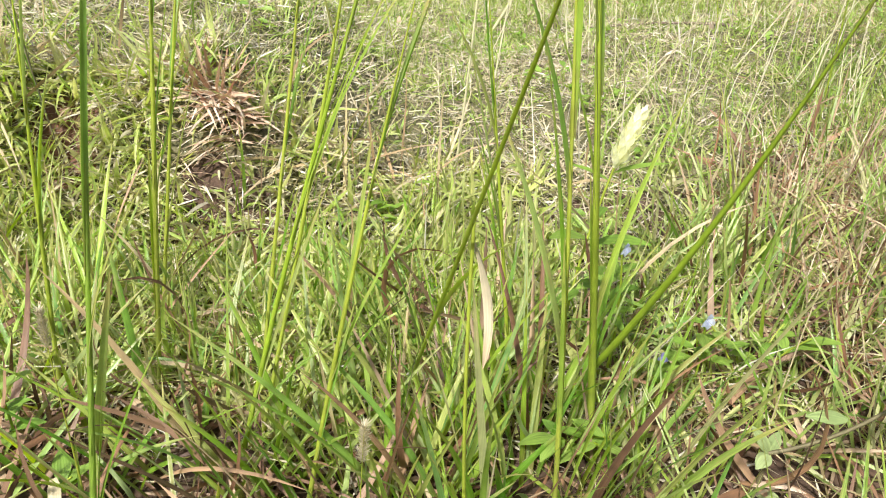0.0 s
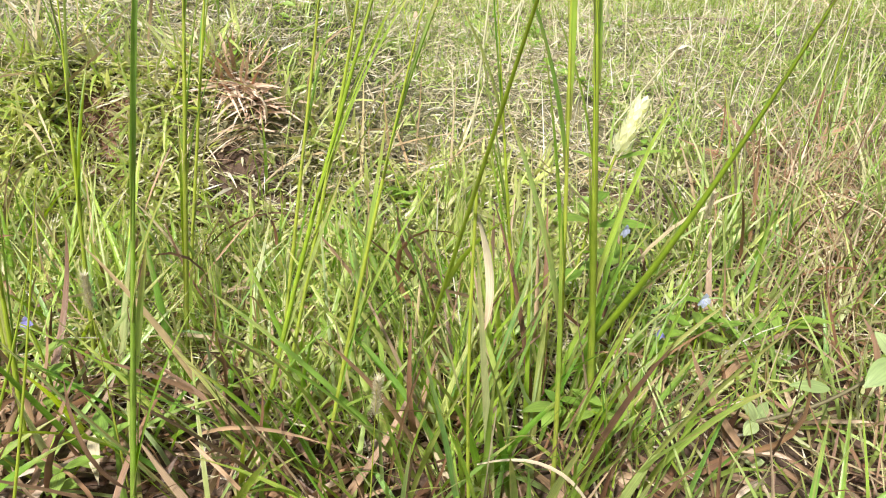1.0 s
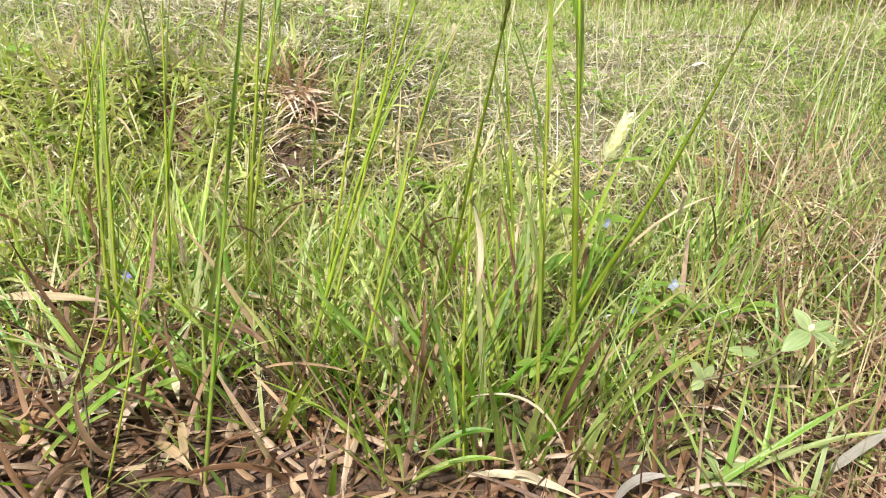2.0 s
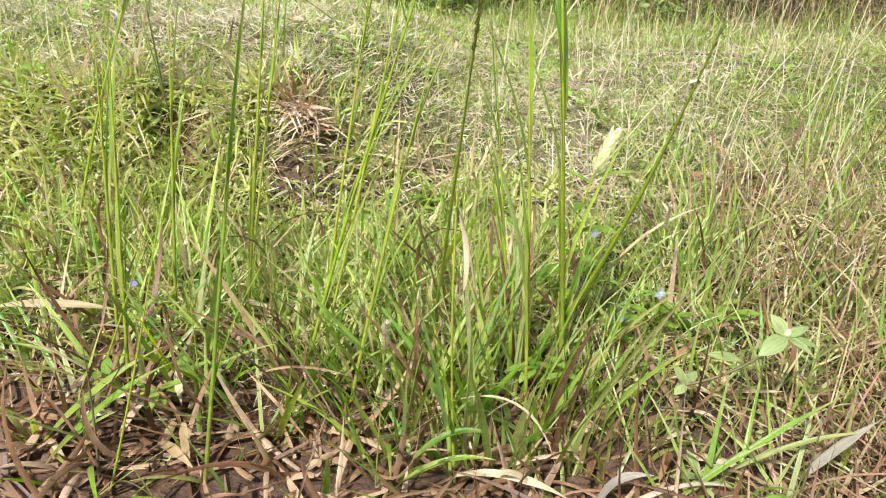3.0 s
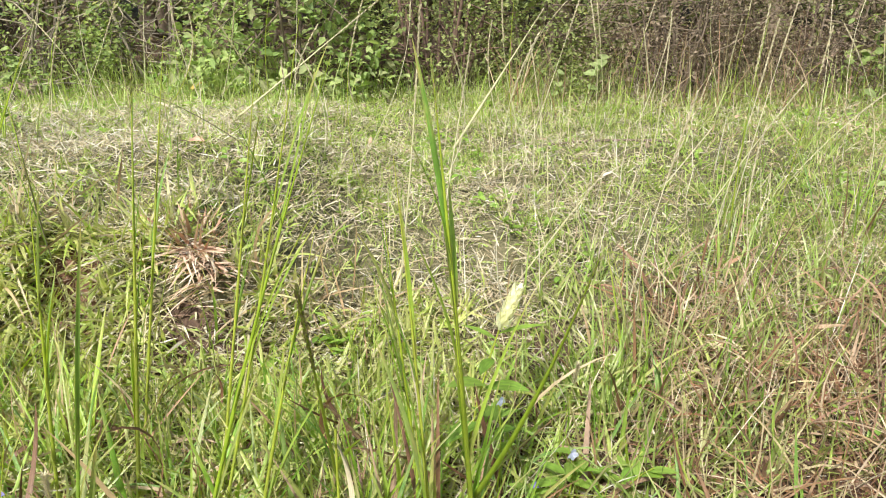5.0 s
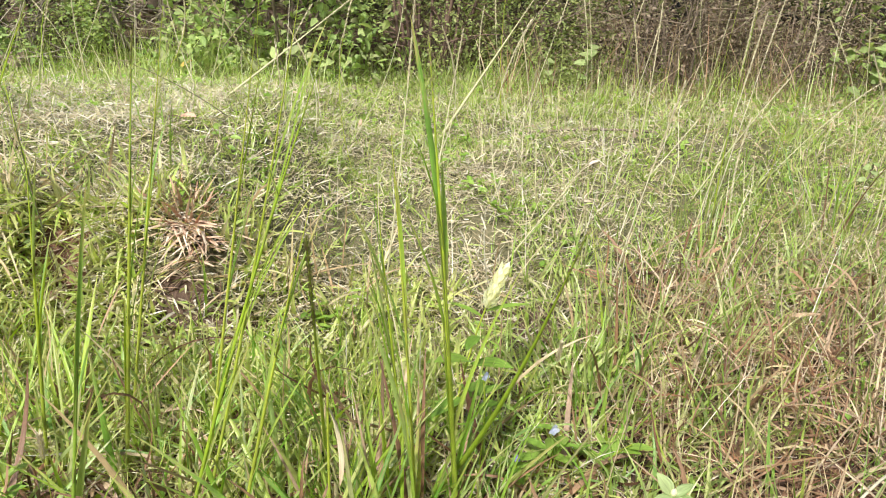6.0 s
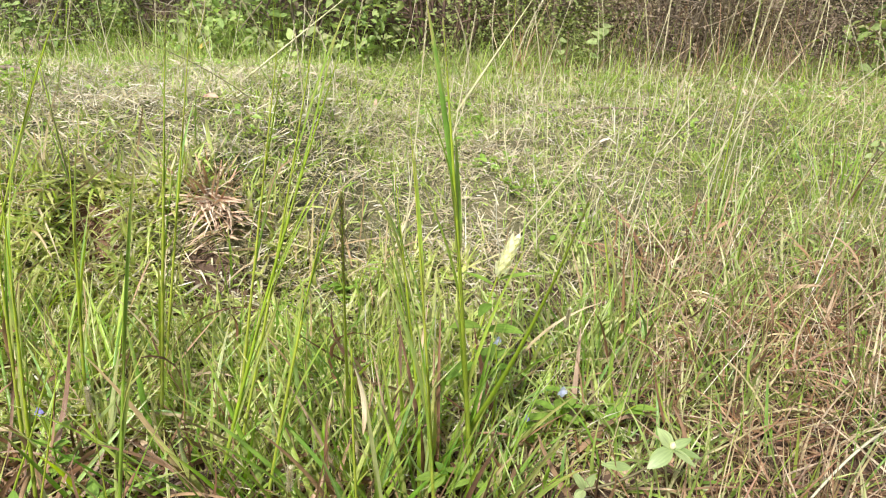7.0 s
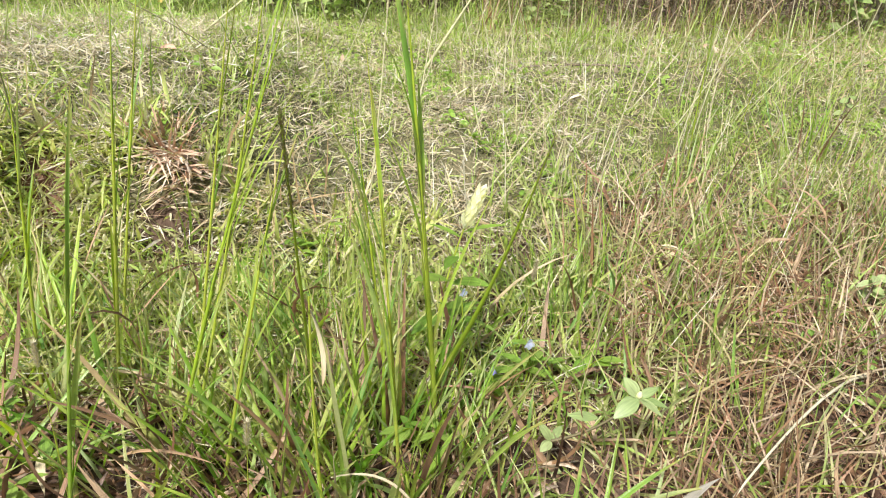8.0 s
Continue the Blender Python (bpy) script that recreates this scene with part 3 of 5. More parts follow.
# thin short upright grass that veils the far half of the field
x, y = scatter(36000, -2.4, 2.8, 0.90, 2.9, lambda x, y: smooth(y + 0.25 * smooth(-x, 0.0, 0.3), 1.1, 1.7) * (0.15 + 0.85 * smooth(patch(x, y, 0.24, 13), 0.3, 0.7)))
stuff("field_grass", grow(x, y, 0.025, 0.085, 0.0014, 0.0032, 0.1, 1.1, 0.6, segs=3), M_SHORT, "thin short upright grass over the far field", "grass")
# green blades of middling width in front


def front_share(x, y):
    bare = 0.14 * smooth(x, -0.6, -0.4) * (1 - 0.4 * smooth(x, 0.05, 0.3))
    return (0.10 + 0.90 * smooth(patch(x, y, 0.11, 14), 0.25, 0.7)) * (0.07 + 0.93 * smooth(y - bare, 0.34, 0.52)) * (1 - 0.8 * smooth(-x, 0.12, 0.25) * (1 - smooth(y, 0.55, 0.68))) * (1 - 0.75 * smooth(x, 0.16, 0.36)) * bank_clear(x, y) * pockets(x, y)


x, y = tufts(6200, 3, 0.012, -0.9, 1.1, 0.20, 0.85, front_share)
stuff("leafy_grass", grow(x, y, 0.03, 0.15, 0.0030, 0.0078, 0.05, 1.3, 0.8, segs=5, fold=0.25), M_BROAD, "leafy green grass in loose growth", "grass")
# shorter, flatter leaves up to the bank
x, y = tufts(11500, 3, 0.014, -1.0, 1.0, 0.48, 1.02, lambda x, y: smooth(y, 0.48, 0.62) * (1 - 0.95 * smooth(x, 0.06, 0.28)) * (0.25 + 0.75 * patch(x, y, 0.12, 17)) * bank_clear(x, y) * pockets(x, y, 0.06, 93) * (1 - 0.45 * smooth(y, 0.84, 0.92) * smooth(-x, 0.0, 0.15)))
stuff("spreading_grass", grow(x, y, 0.025, 0.10, 0.0035, 0.0080, 0.30, 1.6, 0.8, segs=4, fold=0.25, lift=rng.uniform(0, 0.012, len(x)), shape=0.6), M_PALE, "short spreading broad-bladed green grass", "grass")
# grass and straw that hang down the steep face of the bank
def bank_face(x, y):
    return (0.35 * smooth(-x, -0.08, 0.05) + 0.65 * smooth(-x, 0.30, 0.40)) * bank_clear(x, y)


x, y = scatter(3800, -1.0, 0.06, 0.82, 0.98, bank_face)
stuff("bank_grass", grow(x, y, 0.025, 0.085, 0.004, 0.0095, 0.5, 1.9, 0.7, segs=4, fold=0.25, heading=-1.57, spread=1.3, shape=0.6), M_PALE, "short broad green grass hanging down the bank", "grass")
x, y = scatter(5400, -1.0, 0.06, 0.82, 1.02, lambda x, y: smooth(-x, -0.06, 0.05) * np.where(x > -0.40, bank_clear(x, y), bank_face(x, y)))
stuff("bank_thatch", grow(x, y, 0.015, 0.06, 0.002, 0.006, 0.6, 2.1, 0.4, segs=3, heading=-1.57, spread=1.8, lift=rng.uniform(0.0, 0.015, len(x)), shape=0.6), M_BLEACHED, "bleached straw hanging down the bank", "straw")
# dry blades caught among the green
x, y = scatter(3600, -0.9, 1.2, 0.30, 1.02, front_share)
stuff("dry_blades", grow(x, y, 0.05, 0.20, 0.002, 0.0060, 0.2, 1.6, 0.9, segs=6, lift=rng.uniform(0.0, 0.02, len(x)), twist=1.2, shape=0.6), M_DRY, "pale dry blades caught among green grass", "dry grass")
# thin loose blades over the litter beside the seedling
x, y = tufts(2900, 3, 0.010, 0.10, 1.3, 0.25, 1.15, lambda x, y: smooth(x - 0.2 * y, 0.0, 0.14) * (0.10 + 0.90 * smooth(patch(x, y, 0.12, 61), 0.35, 0.65)) * pockets(x, y, 0.07, 97) * (1 - 0.6 * right_litter(x, y)) * (0.25 + 0.75 * smooth(y, 0.42, 0.60)))
stuff("fine_grass", grow(x, y, 0.05, 0.17, 0.0032, 0.0066, 0.05, 1.1, 0.9, segs=6, twist=0.7), M_FINE, "thin grey-green grass straying over brown litter", "grass")
# small rounded leaves of creeping herbs in the short grass
x, y = tufts(2100, 4, 0.016, -2.0, 2.4, 0.55, 2.7, lambda x, y: smooth(patch(x, y, 0.19, 45), 0.45, 0.75) * bank_clear(x, y))
n = len(x)
a = rng.uniform(0, 2 * np.pi, n)
leaf_len = rng.uniform(0.008, 0.024, n)
stuff("creeping_herb", many_leaves(rooted(x, y, lift=rng.uniform(0.012, 0.035, n)), np.stack([np.cos(a), np.sin(a), rng.uniform(-0.1, 0.6, n)], -1), np.stack([rng.normal(0, 0.3, n), rng.normal(-0.2, 0.3, n), np.ones(n)], -1), leaf_len, leaf_len * rng.uniform(0.4, 0.65, n)), M_WEED, "small rounded green leaves of creeping herbs", "herb")
# dry upright stems
x, y = scatter(6500, -2.0, 2.6, 0.5, 3.0, lambda x, y: 0.20 + 0.80 * smooth(x, -0.2, 0.6))
stuff("dry_stems", grow(x, y, 0.06, 0.22, 0.0010, 0.0021, 0.02, 1.0, 0.35, segs=4, twist=0.4, shape=0.3, size=1 - 0.4 * smooth(y, 1.2, 2.4)), M_STRAW, "thin dry upright grass stems", "dry grass")
# the same meadow goes on all round, coarser
def around(x, y):
    off = np.maximum(np.maximum(-0.30 - 0.66 * (y + 0.05) - x, x - 0.40 - 0.70 * (y + 0.05)), -0.35 - y)
    return np.clip(off / 0.35 + 0.1, 0, 1) * (np.hypot(x - 0.05, y + 0.15) > 0.32) * (0.25 + 0.75 * patch(x, y, 0.3, 31))


x, y = scatter(52000, -6, 6, -5, 3.2, around, wedge=False)
stuff("rough_grass", grow(x, y, 0.05, 0.13, 0.005, 0.012, 0.4, 1.4, 0.7, segs=3), M_SHORT, "rough short grass around the meadow", "grass")
x, y = scatter(36000, -6, 6, -5, 3.2, around, wedge=False)
stuff("rough_straw", grow(x, y, 0.04, 0.12, 0.004, 0.010, 0.9, 1.7, 0.8, segs=2, lift=rng.uniform(0.002, 0.04, len(x)), twist=1.2, shape=0.5), M_DRY, "dry straw lying in the rough grass", "straw")

# ---------------------------------------------------------------- tussocks


def tussock(x, y, blades, radius, len_lo, len_hi, w_lo, w_hi, label, material=None, heading=None, spread=np.pi, lean_hi=0.42, group="grass tussocks", name="grass_tussock", curl=0.5, lean_lo=0.02, shape=0.65):
    z = gz(x, y)
    root = thing(name, x, y, z, label, "grass", group)
    for i in range(blades):
        a, q = rng.uniform(0, 2 * np.pi), radius * math.sqrt(rng.random())
        bx, by = q * math.cos(a), q * math.sin(a)
        out = a if heading is None else heading + rng.uniform(-spread, spread)
        lean = lean_lo + (lean_hi - lean_lo) * (0.35 * rng.random() + 0.65 * q / max(radius, 1e-6)) * rng.uniform(0.5, 1.2)
        L = len_lo + (len_hi - len_lo) * rng.random() ** 1.5
        data = blade_data([(bx, by, gz(x + bx, y + by) - z - 0.008)], L, 0.75 * w_lo + (w_hi - 0.75 * w_lo) * rng.random() ** 1.15, out + rng.normal(0, 0.5), lean, min(abs(rng.normal(0, curl)), 1.5 * curl), 9, 0.32, rng.normal(0, 0.7), shape)
        mat = material or (M_TALL if rng.random() < 0.62 else M_BROAD)
        if material is None and rng.random() < 0.15:
            mat = M_DRY if rng.random() < 0.3 else M_LITTER
        part("blade", data, mat, root)
    return root


GREEN_TUSSOCK = "tall green grass tussock with some dry blades"
tussock(0.07, 0.47, 150, 0.11, 0.09, 0.28, 0.0042, 0.0105, GREEN_TUSSOCK, lean_hi=0.55)
tussock(-0.06, 0.475, 118, 0.10, 0.09, 0.26, 0.0042, 0.0105, GREEN_TUSSOCK, lean_hi=0.6)
tussock(-0.19, 0.50, 62, 0.09, 0.08, 0.26, 0.0045, 0.0108, GREEN_TUSSOCK, lean_hi=0.8)
tussock(-0.34, 0.55, 54, 0.11, 0.08, 0.26, 0.0045, 0.0112, GREEN_TUSSOCK, lean_hi=0.9)
tussock(-0.48, 0.62, 40, 0.11, 0.08, 0.24, 0.005, 0.0105, GREEN_TUSSOCK, lean_hi=0.8)
tussock(0.165, 0.43, 44, 0.07, 0.07, 0.15, 0.0035, 0.0075, GREEN_TUSSOCK)
tussock(0.02, 0.60, 60, 0.11, 0.08, 0.20, 0.003, 0.008, GREEN_TUSSOCK)
tussock(0.31, 0.69, 44, 0.11, 0.08, 0.20, 0.003, 0.007, GREEN_TUSSOCK)
tussock(-0.22, 0.72, 55, 0.13, 0.06, 0.15, 0.003, 0.007, "low green grass tussock at the foot of the bank")
tussock(0.40, 0.80, 55, 0.12, 0.10, 0.24, 0.003, 0.006, "loose green grass tussock in the meadow")
tussock(0.34, 0.34, 18, 0.08, 0.08, 0.18, 0.0035, 0.007, "low green grass tussock beside the seedling")
tussock(0.55, 0.50, 36, 0.10, 0.06, 0.17, 0.003, 0.006, "loose green grass tussock over dry litter")
tussock(0.98, 1.35, 50, 0.10, 0.12, 0.26, 0.003, 0.005, "upright green grass tussock in the meadow", lean_hi=0.4)
tussock(1.05, 0.98, 44, 0.11, 0.08, 0.22, 0.003, 0.006, "loose green grass tussock in the meadow")
tussock(0.62, 1.12, 40, 0.12, 0.08, 0.20, 0.003, 0.005, "loose green grass tussock in the meadow")
tussock(-0.60, 0.79, 60, 0.12, 0.08, 0.2, 0.0035, 0.007, "low green grass tussock at the foot of the bank")
tussock(-0.05, 0.78, 40, 0.12, 0.05, 0.13, 0.003, 0.006, "low green grass tussock at the foot of the bank")
tussock(-0.40, 0.36, 26, 0.10, 0.09, 0.22, 0.006, 0.0115, "sprawling broad green grass tuft over the litter", lean_hi=1.1, lean_lo=0.25)
tussock(-0.14, 0.34, 20, 0.12, 0.07, 0.19, 0.005, 0.010, "sparse green grass shoots in the litter", lean_hi=0.9, lean_lo=0.2)
tussock(0.12, 0.31, 18, 0.09, 0.06, 0.13, 0.004, 0.007, "sprawling broad green grass tuft over the litter", lean_hi=1.2, lean_lo=0.4)
tussock(0.40, 0.44, 30, 0.10, 0.06, 0.16, 0.003, 0.006, "sparse green grass shoots in the litter", lean_hi=0.9, lean_lo=0.2)
tussock(0.72, 0.66, 30, 0.12, 0.06, 0.17, 0.003, 0.006, "sparse green grass shoots in the litter", lean_hi=0.9, lean_lo=0.2)
SPRAWL = "sprawling broad green grass tuft over the litter"
tussock(-0.24, 0.365, 14, 0.09, 0.08, 0.20, 0.005, 0.0100, SPRAWL, lean_hi=1.0, lean_lo=0.2)
tussock(-0.47, 0.45, 24, 0.11, 0.09, 0.24, 0.0055, 0.0105, SPRAWL, lean_hi=1.1, lean_lo=0.25)
tussock(0.25, 0.33, 13, 0.09, 0.07, 0.18, 0.004, 0.0085, SPRAWL, lean_hi=1.1, lean_lo=0.3)
tussock(0.40, 0.35, 14, 0.10, 0.07, 0.19, 0.004, 0.0080, SPRAWL, lean_hi=1.1, lean_lo=0.3)
tussock(0.03, 0.35, 16, 0.10, 0.07, 0.17, 0.004, 0.0085, SPRAWL, lean_hi=1.1, lean_lo=0.3)
# dry ones
tussock(-0.288, 0.955, 60, 0.028, 0.045, 0.095, 0.004, 0.009, "withered tan and reddish grass tuft on the bank", M_RUST, lean_hi=1.0, lean_lo=0.05, name="dry_grass_tuft", group="dry grass tufts", curl=0.5)
tussock(-0.272, 0.938, 150, 0.034, 0.045, 0.10, 0.0035, 0.0080, "thick pinkish tan brush of withered grass on the bank", M_BRUSH, heading=-1.57, spread=1.25, lean_hi=1.75, lean_lo=0.9, name="dry_grass_tuft", group="dry grass tufts", curl=0.35)
tussock(-0.49, 0.955, 36, 0.06, 0.045, 0.095, 0.004, 0.008, "green grass tuft hanging over the hollow of the bank", M_PALE, heading=-1.57, spread=0.9, lean_hi=1.5, lean_lo=0.7, curl=0.5)
tussock(-0.268, 0.905, 80, 0.060, 0.025, 0.065, 0.002, 0.0055, "matted tan withered grass under the tuft on the bank", M_TUFT, heading=-1.57, spread=2.0, lean_hi=2.0, lean_lo=0.7, name="dry_grass_tuft", group="dry grass tufts", curl=0.7)
tussock(-0.18, 0.90, 16, 0.07, 0.03, 0.07, 0.003, 0.007, "withered pale straw tuft hanging over the bank", M_BLEACHED, heading=-1.6, spread=1.3, lean_hi=1.9, lean_lo=0.8, name="dry_grass_tuft", group="dry grass tufts", curl=0.9)
tussock(-0.385, 0.95, 12, 0.07, 0.03, 0.07, 0.003, 0.007, "pale straw tuft hanging over the bank", M_BLEACHED, heading=-1.6, spread=1.2, lean_hi=1.5, lean_lo=0.5, curl=0.9)
tussock(-0.56, 0.94, 26, 0.09, 0.05, 0.13, 0.0035, 0.008, "green grass tuft hanging over the bank", M_TALL, heading=-1.6, spread=1.2, lean_hi=1.5, lean_lo=0.5, curl=0.9)
tussock(-0.375, 0.89, 16, 0.06, 0.03, 0.07, 0.003, 0.007, "pale bleached straw tuft on the face of the bank", M_BLEACHED, heading=-1.57, spread=1.2, lean_hi=2.0, lean_lo=0.8, name="dry_grass_tuft", group="dry grass tufts", curl=0.8)
tussock(-0.62, 0.88, 20, 0.08, 0.03, 0.07, 0.003, 0.007, "pale bleached straw tuft on the face of the bank", M_BLEACHED, heading=-1.57, spread=1.4, lean_hi=1.9, lean_lo=0.7, name="dry_grass_tuft", group="dry grass tufts", curl=0.8)
tussock(0.72, 0.76, 44, 0.12, 0.06, 0.16, 0.002, 0.004, "collapsed brown dry grass tuft", M_COLLAPSED, lean_hi=1.6, lean_lo=0.9, name="dry_grass_tuft", group="dry grass tufts", curl=0.6)
tussock(0.88, 0.86, 36, 0.12, 0.08, 0.18, 0.002, 0.004, "collapsed brown dry grass tuft", M_COLLAPSED, lean_hi=1.5, lean_lo=0.7, name="dry_grass_tuft", group="dry grass tufts", curl=0.6)
tussock(0.02, 0.22, 30, 0.10, 0.08, 0.2, 0.004, 0.008, "flattened tan dry grass tuft on bare soil", M_LITTER, lean_hi=1.7, lean_lo=1.1, name="dry_grass_tuft", group="dry grass tufts", curl=0.7)

# ---------------------------------------------------------------- stalks


def stalk(base, tip, sag=(0, 0, 0), r=0.0014, material=None, leaves=(), head=None, head_len=0.10, label="tall green grass stalk", group="tall grass stalks", name="grass_stalk"):
    """One tall grass stalk. leaves: (place along the stem, length, width, heading in degrees, lean in degrees)."""
    bx, by = base
    z = gz(bx, by)
    root = thing(name, bx, by, z, label, "grass stalk", group)
    a, b = np.array([0, 0, -0.012]), np.array(tip) - np.array([bx, by, z])
    pts = bend(a, b, sag, 13)
    part("stem", tube_data(pts, r * (1 - 0.88 * np.linspace(0, 1, 13) ** 1.6), 6), material or M_STALK_GREEN, root)
    if leaves and b[2] > 0.3 and math.hypot(b[0], b[1]) < 0.45 * b[2]:
        # sheathing leaves that run close along the stem
        d = b - a
        az, lean = math.atan2(d[1], d[0]), math.atan2(math.hypot(d[0], d[1]), d[2])
        for s in (0.18, 0.46, 0.72):
            k = pts[int(s * 12)]
            part("leaf_blade", blade_data([k], rng.uniform(0.14, 0.22), r * rng.uniform(1.6, 2.6), az + rng.normal(0, 0.15), lean + rng.uniform(-0.02, 0.06), rng.uniform(-0.05, 0.2), 9, 0.4, rng.normal(0, 0.5), 0.5, 0.9), M_TALL, root)
    for s, length, width, heading, lean in leaves:
        i = s * 12
        k = min(int(i), 11)
        p = pts[k] + (pts[k + 1] - pts[k]) * (i - k)
        part("leaf_blade", blade_data([p], length, width, radians(heading), radians(lean), rng.uniform(0.1, 0.5), 9, 0.35, rng.normal(0, 0.3), 0.6, 0.8), M_TALL, root)
    if head:
        seed_head(root, pts, head, head_len)
    return root


def seed_head(root, pts, kind, head_len):
    """A slender spike of small overlapping grains along the end of a stem, or a bristly brush."""
    seg = pts[-1] - pts[-2]
    d = seg / np.linalg.norm(seg)
    n = int(head_len / 0.0016) if kind != "brush" else 260
    s = np.linspace(0, 1, n)
    L = np.linalg.norm(pts - pts[-1], axis=1)
    # follow the stem backwards for the spike
    want = (1 - s) * head_len
    order = np.argsort(L)
    p = np.stack([np.interp(want, L[order], pts[order, c]) for c in range(3)], -1)
    ang = np.arange(n) * 2.4
    ref = np.array([1.0, 0.1, 0.0])
    u = np.cross(d, ref)
    u /= np.linalg.norm(u)
    v = np.cross(d, u)
    radial = np.cos(ang)[:, None] * u + np.sin(ang)[:, None] * v
    if kind == "brush":
        grains = many_leaves(p, d[None] * 0.9 + radial * rng.uniform(0.5, 1.0, (n, 1)), np.tile(d, (n, 1)), 0.0065 * rng.uniform(0.6, 1.2, n), 0.0007)
        part("seed_head", grains, M_SEED, root, "bristly buff seed head")
    else:
        grains = many_leaves(p, d[None] + radial * rng.uniform(0.06, 0.28, (n, 1)), radial, (0.0065 if kind == "dark" else 0.0085) * rng.uniform(0.7, 1.3, n), 0.0017 if kind == "dark" else 0.0026)
        part("seed_head", grains, M_SEED_DARK if kind == "dark" else M_SEED, root, "dark slender seed spike" if kind == "dark" else "pale slender seed spike")


BLADED = "tall green grass stalk with long narrow leaves"
# the leading stalks in front
stalk((-0.235, 0.33), (-0.147, 0.33, 0.455), (0, 0, 0), 0.0023, M_TALL, [(0.25, 0.16, 0.008, 20, 14), (0.55, 0.12, 0.007, 10, 11)], label=BLADED)
stalk((-0.180, 0.50), (0.0075, 0.50, 0.575), (-0.008, 0, 0.0), 0.0025, None, [(0.3, 0.22, 0.007, 20, 22), (0.5, 0.20, 0.007, 10, 20), (0.75, 0.12, 0.0065, 200, 12)], label=BLADED)
stalk((-0.169, 0.55), (-0.025, 0.55, 0.60), (0.004, 0, 0), 0.0022, None, [(0.4, 0.20, 0.0065, 10, 16), (0.62, 0.16, 0.0065, 190, 8)], label=BLADED)
stalk((-0.179, 0.60), (-0.077, 0.60, 0.56), (0, 0, 0), 0.0021, None, [(0.45, 0.18, 0.0065, 30, 14)], label=BLADED)
stalk((-0.113, 0.45), (-0.008, 0.45, 0.44), (-0.004, 0, 0), 0.0024, None, [(0.35, 0.16, 0.0075, 15, 20), (0.7, 0.13, 0.0075, 10, 14)], label=BLADED)
stalk((-0.030, 0.620), (0.044, 0.120, 0.552), (0, 0, 0), 0.0020, None, [(0.2, 0.16, 0.008, 170, 10), (0.35, 0.15, 0.008, 300, 30)], head="dark", head_len=0.115, label="leaning grass stalk with a dark brown seed spike")
stalk((0.133, 0.506), (0.089, 0.515, 0.565), (0.002, 0, 0), 0.0036, None, [(0.28, 0.2, 0.008, 40, 16), (0.45, 0.16, 0.008, 160, 7), (0.66, 0.14, 0.0105, 180, 5), (0.6, 0.12, 0.009, 100, 6)], head="dark", head_len=0.05, label=BLADED)
stalk((0.104, 0.577), (0.204, 0.346, 0.462), (0.008, 0.0, -0.012), 0.0034, M_STALK_GREEN, [(0.2, 0.16, 0.010, 318, 26)], head="dark", head_len=0.15, label="leaning grass stalk with a dark slender seed spike")
stalk((-0.278, 0.60), (-0.196, 0.60, 0.552), (0, 0, 0), 0.0026, None, [(0.35, 0.2, 0.008, 30, 10), (0.6, 0.15, 0.007, 15, 9)], head="dark", head_len=0.05, label=BLADED)
stalk((-0.305, 0.70), (-0.197, 0.70, 0.565), (0, 0, 0), 0.002, None, [(0.5, 0.16, 0.0065, 60, 10)], label=BLADED)
stalk((-0.405, 0.50), (-0.352, 0.50, 0.445), (0, 0, 0), 0.0023, None, [(0.4, 0.17, 0.0075, 60, 8)], label=BLADED)
stalk((-0.370, 0.45), (-0.310, 0.45, 0.455), (0, 0, 0), 0.0022, None, [(0.3, 0.18, 0.007, 95, 8), (0.6, 0.13, 0.0075, 90, 6)], label=BLADED)
stalk((-0.375, 0.60), (-0.320, 0.60, 0.43), (0, 0, 0), 0.0023, None, [(0.4, 0.16, 0.0075, 70, 10)], label=BLADED)
stalk((-0.594, 0.75), (-0.367, 0.75, 0.56), (-0.01, 0, 0.01), 0.0023, None, [(0.3, 0.25, 0.007, 20, 20), (0.6, 0.16, 0.0075, 15, 25)], label=BLADED)
stalk((0.071, 0.60), (0.036, 0.60, 0.405), (0, 0, 0), 0.0023, None, [(0.4, 0.15, 0.0075, 170, 8), (0.65, 0.12, 0.0075, 175, 8)], label=BLADED)
stalk((0.09, 0.43), (0.062, 0.40, 0.52), (0.003, 0, 0), 0.0022, None, [(0.35, 0.18, 0.0075, 150, 9), (0.6, 0.15, 0.007, 200, 8)], label=BLADED)
# thin ones in the litter
stalk((-0.328, 0.310), (-0.222, 0.335, 0.345), (0.004, 0, 0), 0.0013, None, label="thin yellowish green grass stalk in the litter")
stalk((-0.417, 0.441), (-0.288, 0.425, 0.262), (0.004, 0, 0), 0.0015, None, label="thin yellowish green grass stalk in the litter")
stalk((-0.341, 0.319), (-0.335, 0.340, 0.165), (0.003, 0, 0), 0.0015, M_STALK_DARK, label="thin dark dry grass stalk in the litter")
stalk((0.345, 0.335), (0.347, 0.335, 0.125), (0, 0, 0), 0.0016, M_STALK_DARK, label="thin dark dry grass stalk in the litter")
